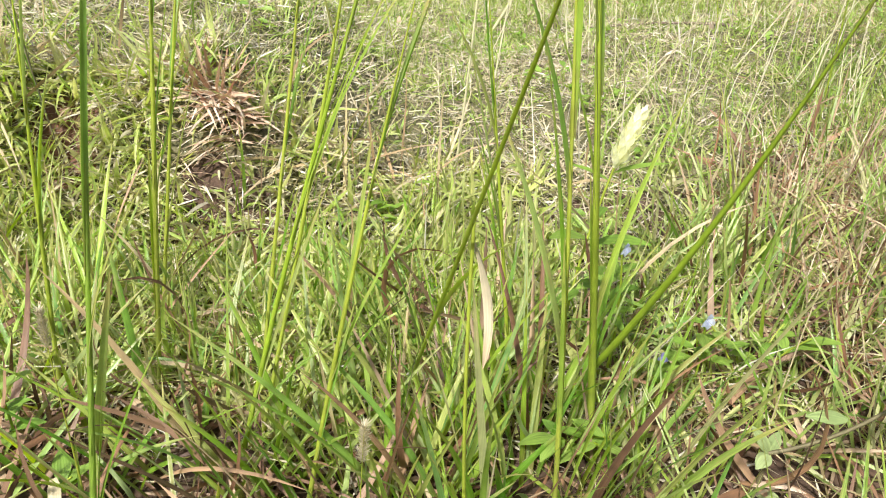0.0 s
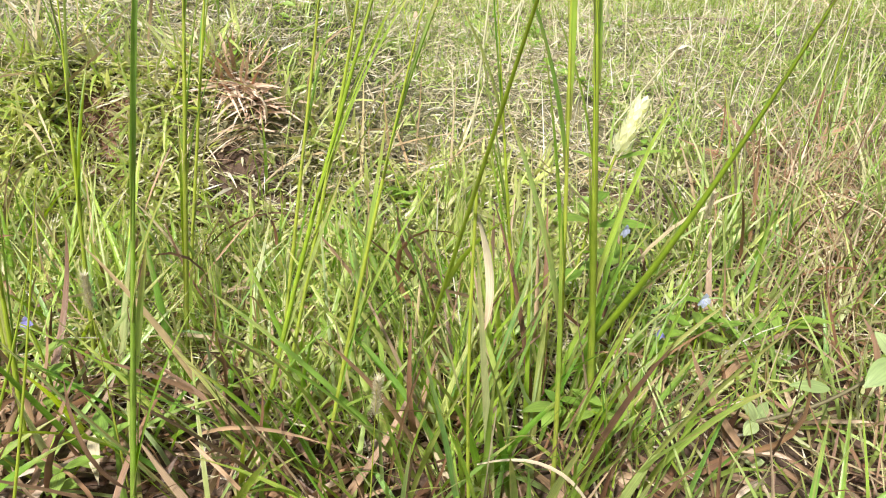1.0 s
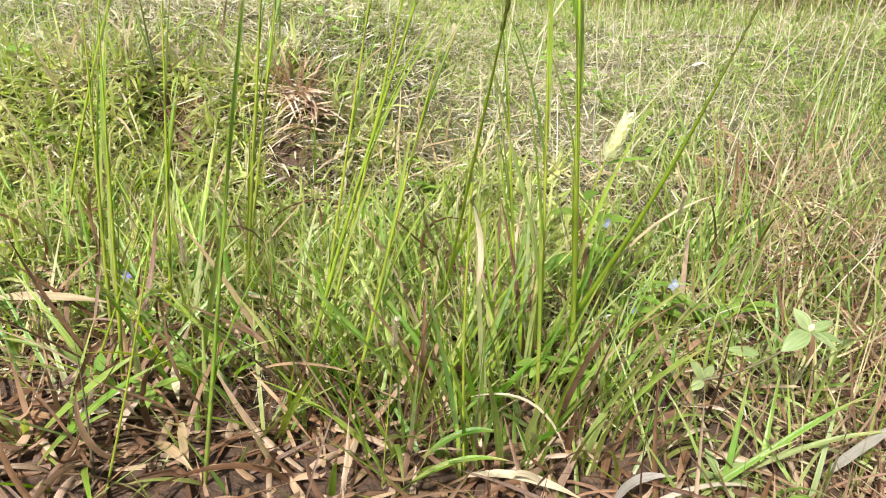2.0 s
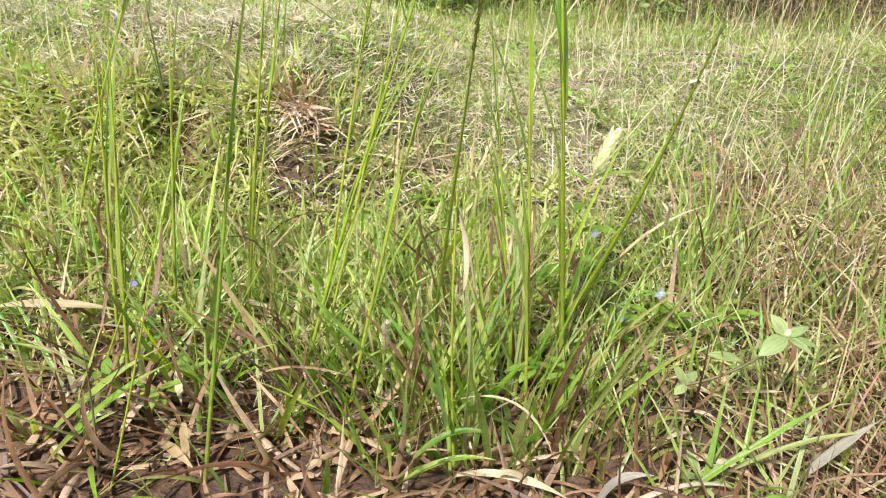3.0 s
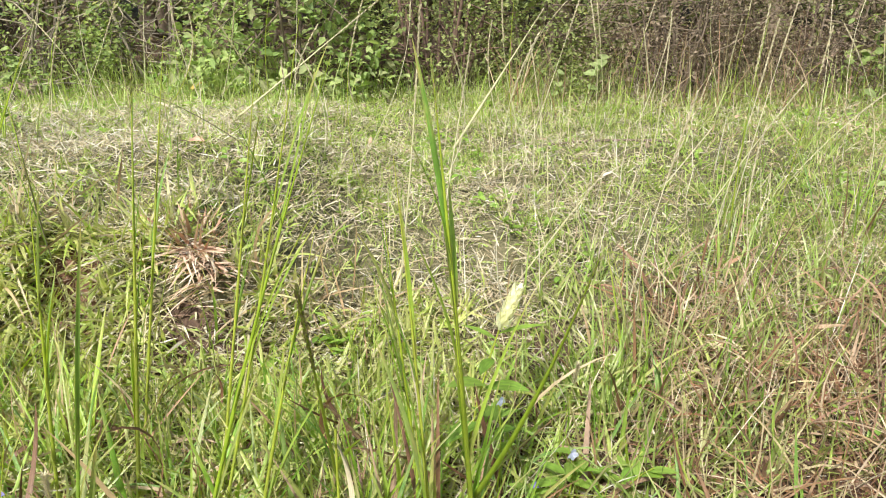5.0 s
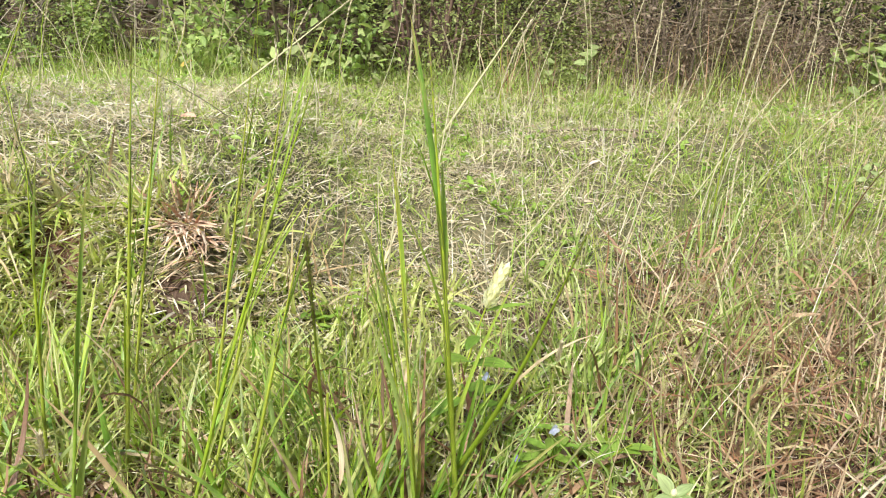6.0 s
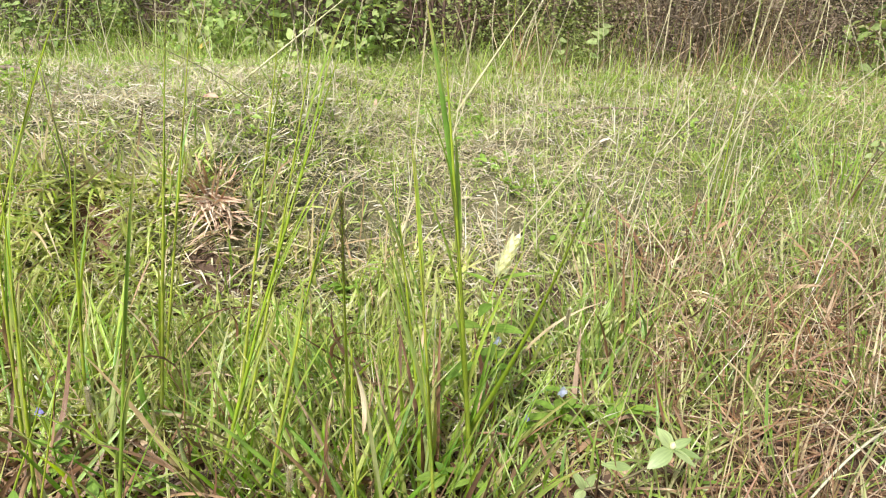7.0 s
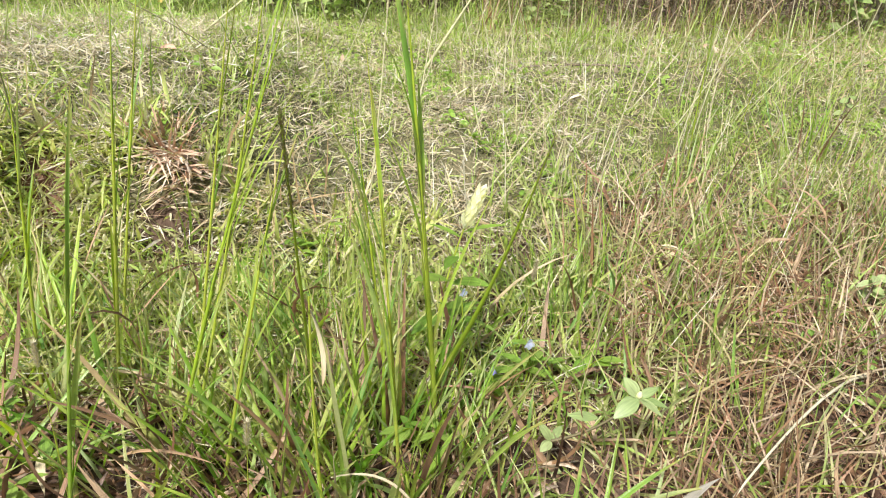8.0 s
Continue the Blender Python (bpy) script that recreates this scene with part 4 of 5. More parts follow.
# thin and pale ones further out
PALE = "thin pale grass stalk with a slender seed spike"
stalk((-0.471, 0.90), (-0.491, 0.90, 0.45), (-0.006, 0, 0), 0.0014, M_STALK_DARK, [(0.4, 0.1, 0.004, 200, 14)], label="thin dark grass stalk")
stalk((-0.118, 1.30), (-0.548, 1.30, 0.41), (0, 0, 0.05), 0.0014, M_STALK_DARK, head="dark", head_len=0.16, label="bowed grass stalk with a dark seed spike")
stalk((0.021, 1.00), (0.067, 1.00, 0.56), (0.004, 0, 0), 0.0019, M_STALK, head="pale", head_len=0.14, label=PALE)
stalk((-0.40, 1.50), (-0.030, 1.50, 0.53), (0, 0, 0), 0.0030, M_STALK, head="pale", head_len=0.14, label=PALE)
stalk((0.100, 1.80), (0.345, 1.80, 0.475), (0, 0, 0), 0.0042, M_STALK, head="pale", head_len=0.18, label="leaning pale grass stalk with a slender seed spike")
stalk((0.652, 1.80), (0.664, 1.80, 0.47), (0.006, 0, 0), 0.0016, M_STALK, head="pale", head_len=0.16, label=PALE)
stalk((0.684, 1.30), (0.692, 1.30, 0.53), (-0.006, 0, 0), 0.0015, M_STALK_GREEN, [(0.4, 0.14, 0.004, 60, 12)], head="pale", head_len=0.14, label="thin green grass stalk with a pale seed spike")
stalk((0.66, 1.34), (0.73, 1.34, 0.50), (0.004, 0, 0), 0.0017, M_STALK, head="pale", head_len=0.14, label=PALE)
stalk((0.623, 1.60), (0.726, 1.60, 0.229), (0, 0, 0), 0.0018, M_STALK, head="pale", head_len=0.10, label="short pale dry grass stalk")
stalk((0.704, 1.50), (0.877, 1.50, 0.353), (0, 0, 0.01), 0.0019, M_STALK, head="pale", head_len=0.12, label=PALE)
stalk((0.93, 1.62), (1.134, 1.60, 0.324), (0, 0, 0.02), 0.0013, M_STALK, head="pale", head_len=0.14, label="low bowed pale grass stalk")
stalk((0.367, 1.80), (0.320, 1.80, 0.40), (0.004, 0, 0), 0.0019, M_STALK, head="pale", head_len=0.14, label=PALE)
stalk((0.228, 1.10), (0.37, 1.10, 0.282), (0, 0, 0), 0.0019, M_STALK, head="pale", head_len=0.16, label=PALE)
stalk((0.101, 1.40), (0.155, 1.40, 0.45), (0, 0, 0), 0.0019, M_STALK, head="pale", head_len=0.14, label=PALE)
stalk((-0.567, 1.20), (-0.55, 1.20, 0.262), (0, 0, 0), 0.0030, M_STRAW, label="broken pale dry grass stalk", group="dry stalks", name="dry_stalk")
for _ in range(46):
    sx, sy = rng.uniform(-0.9, 1.7), rng.uniform(1.0, 2.5)
    if abs(sx) > 0.15 + 0.62 * (sy + 0.2):
        sx *= 0.6
    tall_to = rng.uniform(0.22, 0.46) * (1.15 if sx > 0.2 else 1.0)
    lean_x = rng.normal(0.02, 0.075)
    stalk((sx, sy), (sx + lean_x, sy + rng.normal(0, 0.05), gz(sx, sy) + tall_to), (rng.normal(0, 0.035), 0, 0), rng.uniform(0.0009, 0.0015), M_STALK if rng.random() < 0.7 else M_STALK_GREEN, head="pale", head_len=rng.uniform(0.09, 0.16), label=PALE)
for fx, fy, fz in ((-0.249, 0.40, 0.235), (-0.043, 0.33, 0.203), (0.255, 0.63, 0.20)):
    stalk((fx - 0.02, fy + 0.02), (fx, fy, fz), (0, 0, 0), 0.0009, M_STALK_GREEN, head="brush", head_len=0.030, label="short grass stalk with a bristly buff seed head", group="bristly stalks")

# a withered blade that hangs from the main tussock
hang = thing("withered_blade", 0.02, 0.352, gz(0.02, 0.352), "withered cream and tan blade on a green stem in the tussock", "dry leaf")
zz = gz(0.02, 0.352)
part("stem", tube_data(bend((0, 0, -0.01), (-0.004, -0.01, 0.325 - zz), (-0.004, 0, 0), 9), np.linspace(0.0016, 0.001, 9)), M_STALK_GREEN, hang)
part("blade", blade_data([(-0.004, -0.010, 0.312 - zz)], 0.08, 0.0085, radians(0), radians(160), radians(30), 9, 0.6, 1.1, 0.45, 0.35), M_CREAM_DRY, hang, "cream and tan withered blade")

# ---------------------------------------------------------------- flowering herbs


def stem_path(root, a, b, sag, r0, r1, material, name="stem"):
    pts = bend(a, b, sag, 9)
    part(name, tube_data(pts, np.linspace(r0, r1, 9), 6), material, root)
    return pts


# the plant with the cream spike
cx, cy = 0.125, 0.655
cz = gz(cx, cy)
cream = thing("cream_flower_plant", cx, cy, cz, "green herb with one cream papery flower spike", "flower")
top = np.array([0.186 - cx, 0.67 - cy, 0.281 - cz])
foot = np.array([0.165 - cx, 0.668 - cy, 0.226 - cz])
stem_path(cream, (0, 0, -0.012), foot, (-0.006, 0, 0), 0.0016, 0.0012, M_STALK_GREEN)
axis = top - foot
alen = np.linalg.norm(axis)
axis /= alen
u = np.cross(axis, (0, 1, 0))
u /= np.linalg.norm(u)
v = np.cross(axis, u)
spike = part("flower_spike", tube_data(bend(foot, top, (0, 0, 0), 9), [0.002, 0.0045, 0.0058, 0.0062, 0.0060, 0.0056, 0.005, 0.0036, 0.0008], 10), M_CREAM, cream, "cream papery flower spike")
for i in range(44):
    s = i / 43
    a = i * 2.4
    rad = math.cos(a) * u + math.sin(a) * v
    q = foot + axis * alen * (s * 0.9) + rad * 0.0048 * (1 - 0.45 * s)
    part("bract", leaf_data(q, axis + rad * (0.38 - 0.2 * s), rad, 0.0135, 0.0075, 0.35, -0.12, 4), M_CREAM, spike)
for s, heading, lift, L, W in ((0.97, 10, 0.25, 0.06, 0.010), (0.93, 165, 0.5, 0.045, 0.010), (0.8, 250, 0.3, 0.05, 0.016), (0.62, 215, 0.5, 0.060, 0.027), (0.6, 330, 0.4, 0.060, 0.026), (0.45, 275, 0.7, 0.065, 0.028), (0.35, 230, 0.2, 0.06, 0.024), (0.35, 20, 0.2, 0.055, 0.022), (0.2, 140, 0.2, 0.05, 0.02)):
    q = np.array([0, 0, 0]) * (1 - s) + foot * s
    d = (math.cos(radians(heading)), math.sin(radians(heading)), lift)
    part("leaf", leaf_data(q, d, (0, 0, 1), L, W, 0.3, 0.15), M_WEED, cream)


def lipped_flower(root, p, facing, size, material, label):
    """A small two-lipped flower: green tube-like cup, three petals below and one above."""
    f = np.array(facing, float)
    f /= np.linalg.norm(f)
    up = np.array([0, 0, 1.0])
    side = np.cross(f, up)
    side /= np.linalg.norm(side)
    up = np.cross(side, f)
    cup = part("calyx", tube_data(bend(p - f * size * 0.9, p, (0, 0, 0), 6), [size * 0.10, size * 0.2, size * 0.22, size * 0.2, size * 0.22, size * 0.26], 8), M_HERB, root, "pale green calyx")
    for ang, L in ((-90, 1.0), (-40, 0.85), (-140, 0.85), (90, 0.7)):
        d = f * 0.45 + side * math.cos(radians(ang)) + up * math.sin(radians(ang))
        part("petal", leaf_data(p, d, f, size * L, size * 0.7, 0.2, 0.25, 5), material, root, label)
    return cup


def blue_herb(x, y, z, size, material, tint, facing, leaves=6):
    zb = gz(x, y)
    root = thing("blue_flower_plant", x, y, zb, "low green herb with a small %s flower among grass" % tint, "flower", "small blue flowers")
    stem_path(root, (0, 0, -0.01), (0.004, -0.004, z - zb - size * 0.4), (0.006, 0, 0), 0.0013, 0.0009, M_STALK_GREEN)
    lipped_flower(root, np.array([0.006, -0.008, z - zb]), facing, size, material, "%s petal" % tint)
    for i in range(leaves):
        a = rng.uniform(0, 2 * np.pi)
        s = rng.uniform(0.25, 0.9) * (z - zb)
        part("leaf", leaf_data((0.003, 0, s), (math.cos(a), math.sin(a), 0.35), (0, 0, 1), rng.uniform(0.022, 0.04), rng.uniform(0.009, 0.015), 0.25, 0.2), M_WEED, root)
    return root


blue_herb(0.241, 0.592, 0.110, 0.0105, M_PETAL, "pale blue", (0.25, -1, -0.1))
blue_herb(0.155, 0.588, 0.186, 0.0085, M_PETAL, "pale blue", (0.5, -1, -0.2))
blue_herb(-0.367, 0.500, 0.137, 0.0075, M_VIOLET, "violet blue", (0.4, -1, 0.1))
blue_herb(0.195, 0.565, 0.088, 0.007, M_VIOLET, "violet blue", (-0.3, -1, 0.1))

# ---------------------------------------------------------------- the seedling with oval leaves
hx, hy = 0.255, 0.455
hz = gz(hx, hy)
seedling = thing("oval_leaf_seedling", hx, hy, hz, "light green seedling with oval leaves on a leaning brown stem", "seedling")
node_1 = np.array([0.256 - hx, 0.447 - hy, 0.075 - hz])
node_2 = np.array([0.333 - hx, 0.418 - hy, 0.160 - hz])
stem_path(seedling, (0, 0, -0.012), node_1, (0, 0, 0), 0.0022, 0.0018, M_STALK_DARK)
stem_path(seedling, node_1, node_2, (0.006, 0, -0.008), 0.0018, 0.0013, M_STALK_DARK)
for p, d, up, L, W in (
    (node_2, (-0.85, -0.55, -0.32), (0.0, -0.55, 0.85), 0.037, 0.0195), (node_2, (0.95, -0.25, -0.10), (0, -0.2, 1), 0.034, 0.011),
    (node_2, (-0.45, 0.35, 0.6), (0.3, -0.8, 0.5), 0.027, 0.016), (node_2, (0.75, 0.2, 0.35), (0, -0.5, 0.9), 0.026, 0.011), (node_2, (0.6, -0.6, -0.12), (0.2, -0.4, 1), 0.031, 0.010),
    (node_1 * 0.45 + node_2 * 0.55, (-0.95, -0.1, 0.25), (0, -0.5, 0.9), 0.036, 0.012), (node_1, (-0.5, 0.1, 0.85), (0.5, -0.9, 0.2), 0.030, 0.011),
    (node_1, (-0.7, -0.65, -0.15), (0, -0.4, 0.9), 0.020, 0.013), (node_1, (0.5, 0.6, 0.3), (0, -0.4, 0.9), 0.026, 0.011), (node_1 * 0.3, (0.7, -0.5, 0.3), (0, -0.3, 1), 0.022, 0.012)):
    part("leaf", leaf_data(p, d, up, L * 0.92, W * 0.92, 0.18, 0.14, 8), M_HERB, seedling)
bud = part("bud", tube_data(bend(node_2, node_2 + np.array([0.001, -0.001, 0.009]), (0, 0, 0), 5), [0.0018, 0.003, 0.0033, 0.0022, 0.0004], 8), M_CREAM, seedling, "pale leaf bud")


def weed(x, y, n, size, label, material=None, height=0.07):
    z = gz(x, y)
    root = thing("broadleaf_weed", x, y, z, label, "weed", "broadleaf weeds")
    for k in range(max(2, n // 5)):
        a = rng.uniform(0, 2 * np.pi)
        tip = np.array([math.cos(a) * height * 0.7, math.sin(a) * height * 0.7, height * rng.uniform(0.6, 1.2)])
        pts = stem_path(root, (0, 0, -0.01), tip, (0, 0, 0.01), 0.0013, 0.0008, M_STALK_GREEN)
        for i in range(5):
            b = rng.uniform(0, 2 * np.pi)
            q = pts[min(8, 3 + i)]
            part("leaf", leaf_data(q, (math.cos(b), math.sin(b), rng.uniform(0.1, 0.6)), (0, 0, 1), size * rng.uniform(0.7, 1.2), size * rng.uniform(0.35, 0.5), 0.2, 0.2, 5), material or M_WEED, root)
    return root


LOW_WEED = "low broadleaf weed with small green leaves"
for wx, wy, n, size in ((-0.62, 0.86, 15, 0.020), (-0.33, 0.42, 15, 0.03), (0.92, 0.86, 15, 0.024), (0.30, 0.60, 15, 0.03), (0.12, 0.52, 15, 0.03), (0.36, 0.28, 15, 0.034), (-0.05, 0.85, 15, 0.022), (1.02, 1.05, 20, 0.026), (-0.75, 1.3, 15, 0.025), (0.25, 1.25, 10, 0.02)):
    weed(wx, wy, n, size, LOW_WEED)
weed(-0.515, 0.895, 25, 0.020, "light green leafy weed beside the hollow of the bank", M_HERB, 0.055)

pointed = thing("pointed_leaf_herb", 0.256, 0.362, gz(0.256, 0.362), "small light green herb with pointed leaves in the litter", "herb")
stem_path(pointed, (0, 0, -0.01), (0.002, -0.004, 0.030), (0, 0, 0), 0.0016, 0.0012, M_STALK_GREEN)
for heading, lift, L, W in ((250, 0.9, 0.034, 0.010), (200, 0.3, 0.032, 0.011), (320, 0.35, 0.034, 0.010), (20, 0.5, 0.028, 0.010), (110, 0.6, 0.028, 0.010), (285, 0.1, 0.030, 0.012)):
    part("leaf", leaf_data((0.002, -0.004, 0.028), (math.cos(radians(heading)), math.sin(radians(heading)), lift), (0, 0, 1), L, W, 0.3, 0.1), M_HERB, pointed)

# ---------------------------------------------------------------- loose bits


def fallen(points, r, material, name, label, category):
    p = np.array(points, float)
    base = Vector(p[0])
    me = mesh_of(name, *tube_data(p - p[0], np.linspace(r, r * 0.6, len(p)), 6))
    me.materials.append(material)
    ob = tagged(new(name, me), label, category)
    ob.location = base
    return ob


fallen(bend((0.741, 0.639, gz(0.741, 0.639) + 0.004), (0.430, 0.364, 0.076), (0, 0, 0.045), 13), 0.0022, M_STALK, "straw_stem", "long pale dry stem arching over the litter", "dry stem")
fallen(bend((-0.600, 0.530, gz(-0.60, 0.53) - 0.004), (-0.365, 0.245, 0.205), (0, 0, 0.008), 9), 0.0018, M_STALK, "straw_stem", "thin pale dry stem leaning over grass", "dry stem")
fallen(bend((0.72, 1.88, gz(0.72, 1.88) + 0.012), (0.30, 1.84, gz(0.30, 1.84) + 0.02), (0, 0, 0.012), 9), 0.004, M_BARK, "fallen_twig", "dark weathered twig lying in the grass", "twig")
fallen(bend((-1.02, 1.52, gz(-1.02, 1.52) + 0.02), (-0.82, 1.50, gz(-0.82, 1.50) + 0.030), (0, 0, 0.012), 9), 0.007, M_BARK, "fallen_twig", "dark weathered twig lying in the grass", "twig")


def curled(x, y, L, W, heading, label, lift=0.01, curl=1.6, material=None):
    me = mesh_of("dry_leaf", *blade_data([(0, 0, 0)], L, W, radians(heading), 1.0, curl, 9, 0.45, rng.normal(0, 0.6), 0.5))
    me.materials.append(material or M_STRAW)
    ob = tagged(new("dry_leaf", me), label, "dry leaf", "loose dry leaves")
    ob.location = (x, y, gz(x, y) + lift)
    return ob


for k in range(44):
    kx, ky = rng.uniform(-0.42, 0.50), rng.uniform(0.14, 0.46)
    curled(kx, ky, rng.uniform(0.04, 0.11), rng.uniform(0.006, 0.012), rng.uniform(0, 360), "broad curled dry grass leaf on the litter", rng.uniform(0.005, 0.03), rng.uniform(0.3, 1.4), M_TUFT if rng.random() < 0.5 else M_LITTER)
curled(0.17, 0.30, 0.13, 0.006, 20, "pale curled dry grass leaf", 0.03, 1.1)
curled(0.28, 0.27, 0.12, 0.008, 10, "grey curled dry grass leaf", 0.02, 1.0)


def lying_blade(a, b, sag, width, material, label, category="dry leaf", group="loose dry leaves", name="dry_leaf", roll=0.3):
    """One long blade from a to b, bowed by sag, with a folded midrib, narrow at both ends."""
    pts = bend(a, b, sag, 13)
    base = pts[0].copy()
    pts = pts - base
    s = np.linspace(0, 1, 13)
    tan = np.gradient(pts, axis=0)
    tan /= np.linalg.norm(tan, axis=1)[:, None]
    side = np.cross(tan, np.array([0, -0.5, 1.0]))
    side /= np.linalg.norm(side, axis=1)[:, None]
    up = np.cross(side, tan)
    turn = roll * np.sin(s * 5 + a[0] * 40)[:, None]
    side, up = side * np.cos(turn) + up * np.sin(turn), up * np.cos(turn) - side * np.sin(turn)
    hw = (width / 2 * np.clip(0.45 + 2.2 * s, 0, 1) * np.clip((1 - s) * 2.6, 0.06, 1))[:, None]
    verts = np.stack([pts - side * hw + up * hw * 0.35, pts, pts + side * hw + up * hw * 0.35], 1).reshape(-1, 3)
    faces = np.array([(i * 3 + c, i * 3 + c + 1, i * 3 + c + 4, i * 3 + c + 3) for i in range(12) for c in range(2)])
    uv = np.stack(np.broadcast_arrays(np.array([0, 0.5, 1.0])[None], s[:, None]), -1).reshape(-1, 2)
    me = mesh_of(name, verts, faces, uv)
    me.materials.append(material)
    ob = tagged(new(name, me), label, category, group)
    ob.location = base
    return ob


lying_blade((-0.551, 0.517, 0.078), (-0.400, 0.540, 0.064), (0, 0, 0.008), 0.010, M_DRY, "broad tan dry grass blade lying over the tussock")
lying_blade((0.022, 0.336, 0.030), (0.132, 0.322, 0.022), (0, 0, 0.014), 0.0085, M_CREAM_DRY, "long cream curled dry grass blade on the litter")
lying_blade((0.060, 0.318, 0.052), (0.102, 0.330, 0.018), (0, 0, 0.012), 0.006, M_CREAM_DRY, "cream and brown dry grass blade on the litter")
lying_blade((0.160, 0.332, 0.012), (0.205, 0.320, 0.062), (-0.006, 0, 0.012), 0.009, M_GREY, "grey weathered dry grass blade on the litter")
lying_blade((0.361, 0.371, 0.026), (0.400, 0.345, 0.122), (0, 0, 0.006), 0.009, M_GREY, "grey weathered dry grass blade on the litter")
lying_blade((0.022, 0.370, 0.097), (0.121, 0.362, 0.020), (0.012, 0, 0.034), 0.0028, M_CREAM_DRY, "thin arched cream dry grass blade")
lying_blade((-0.293, 0.359, 0.020), (-0.240, 0.327, 0.020), (0, 0, 0.010), 0.010, M_DRY, "broad curled tan grass blade on the litter")
lying_blade((-0.297, 0.437, 0.060), (-0.283, 0.405, 0.036), (0, 0, 0.004), 0.0095, M_DRY, "short broad tan grass blade on the litter")
lying_blade((-0.255, 0.350, 0.060), (-0.250, 0.335, 0.012), (0, 0, 0.004), 0.010, M_DRY, "short broad tan grass blade on the litter")
GREEN_LIER = "long green grass blade leaning over the litter"
for a, b, sag, w in (((0.222, 0.325, 0.018), (0.385, 0.376, 0.128), (0, 0, 0.010), 0.0055), ((0.280, 0.360, 0.034), (0.405, 0.352, 0.104), (0, 0, 0.012), 0.0055),
                     ((-0.020, 0.335, 0.050), (0.055, 0.345, 0.076), (0, 0, 0.016), 0.007), ((-0.03, 0.322, 0.030), (0.060, 0.330, 0.058), (0, 0, 0.014), 0.0065),
                     ((-0.400, 0.330, 0.010), (-0.262, 0.372, 0.120), (0, 0, 0.014), 0.007), ((-0.420, 0.350, 0.012), (-0.290, 0.400, 0.115), (0, 0, 0.012), 0.007)):
    lying_blade(a, b, sag, w, M_TALL, GREEN_LIER, "grass", "leaning green blades", "fallen_grass")


def lump(name, x, y, size, squash, material, label, category, seed, sink=0.3):
    bm = bmesh.new()
    bmesh.ops.create_icosphere(bm, subdivisions=3, radius=size)
    for vert in bm.verts:
        k = 1 + 0.35 * (noise.noise(vert.co * (1.6 / size) + Vector((seed, 0, 0)))) + 0.12 * noise.noise(vert.co * (5 / size) + Vector((0, seed, 0)))
        vert.co = Vector((vert.co.x * k, vert.co.y * k, vert.co.z * k * squash))
    me = bpy.data.meshes.new(name)
    bm.to_mesh(me)
    bm.free()
    me.polygons.foreach_set("use_smooth", np.full(len(me.polygons), True))
    me.materials.append(material)
    ob = tagged(new(name, me), label, category)
    ob.location = (x, y, gz(x, y) + size * squash * (1 - sink) * 0.6)
    return ob


for k in range(46):
    ky = rng.uniform(0.95, 2.4)
    curled(rng.uniform(-0.25 - 0.5 * ky, 0.35 + 0.6 * ky), ky, rng.uniform(0.02, 0.04), rng.uniform(0.007, 0.014), rng.uniform(0, 360), "small curled brown dead leaf on the cut grass", rng.uniform(0.012, 0.03), rng.uniform(0.3, 1.2), M_TUFT if rng.random() < 0.5 else M_DEAD)
lump("stone", -1.42, 2.62, 0.08, 0.38, M_STONE, "low pinkish tan stone in the short grass", "stone", 3.0)
for k, (lx, ly, ls) in enumerate(((-0.455, 0.905, 0.016), (-0.485, 0.895, 0.011))):
    lump("soil_clod", lx, ly, ls, 0.6, M_RED_SOIL, "bare reddish soil clod in the hollow of the bank", "soil clod", 5.0 + k, 0.7)

# ---------------------------------------------------------------- bushes behind the field


def crown_points(n, height, width, clumps, tight, low):
    """Leaf places gathered in uneven clumps from the ground up, fuller towards the outside."""
    a = rng.uniform(0, 2 * np.pi, clumps)
    h = low + (height - low) * rng.random(clumps) ** 1.15
    q = rng.uniform(0.45, 1.0, clumps) * np.sqrt(np.clip(1.12 - h / height, 0.05, 1))
    k = np.stack([np.cos(a) * q * width * 0.5, np.sin(a) * q * width * 0.38, h], -1)
    pick = rng.integers(0, clumps, n)
    p = k[pick] + rng.normal(0, tight, (n, 3))
    p[:, 2] = np.where(p[:, 2] < 0.02, 0.02 + np.abs(p[:, 2] - 0.02) * 0.5, p[:, 2])
    return p


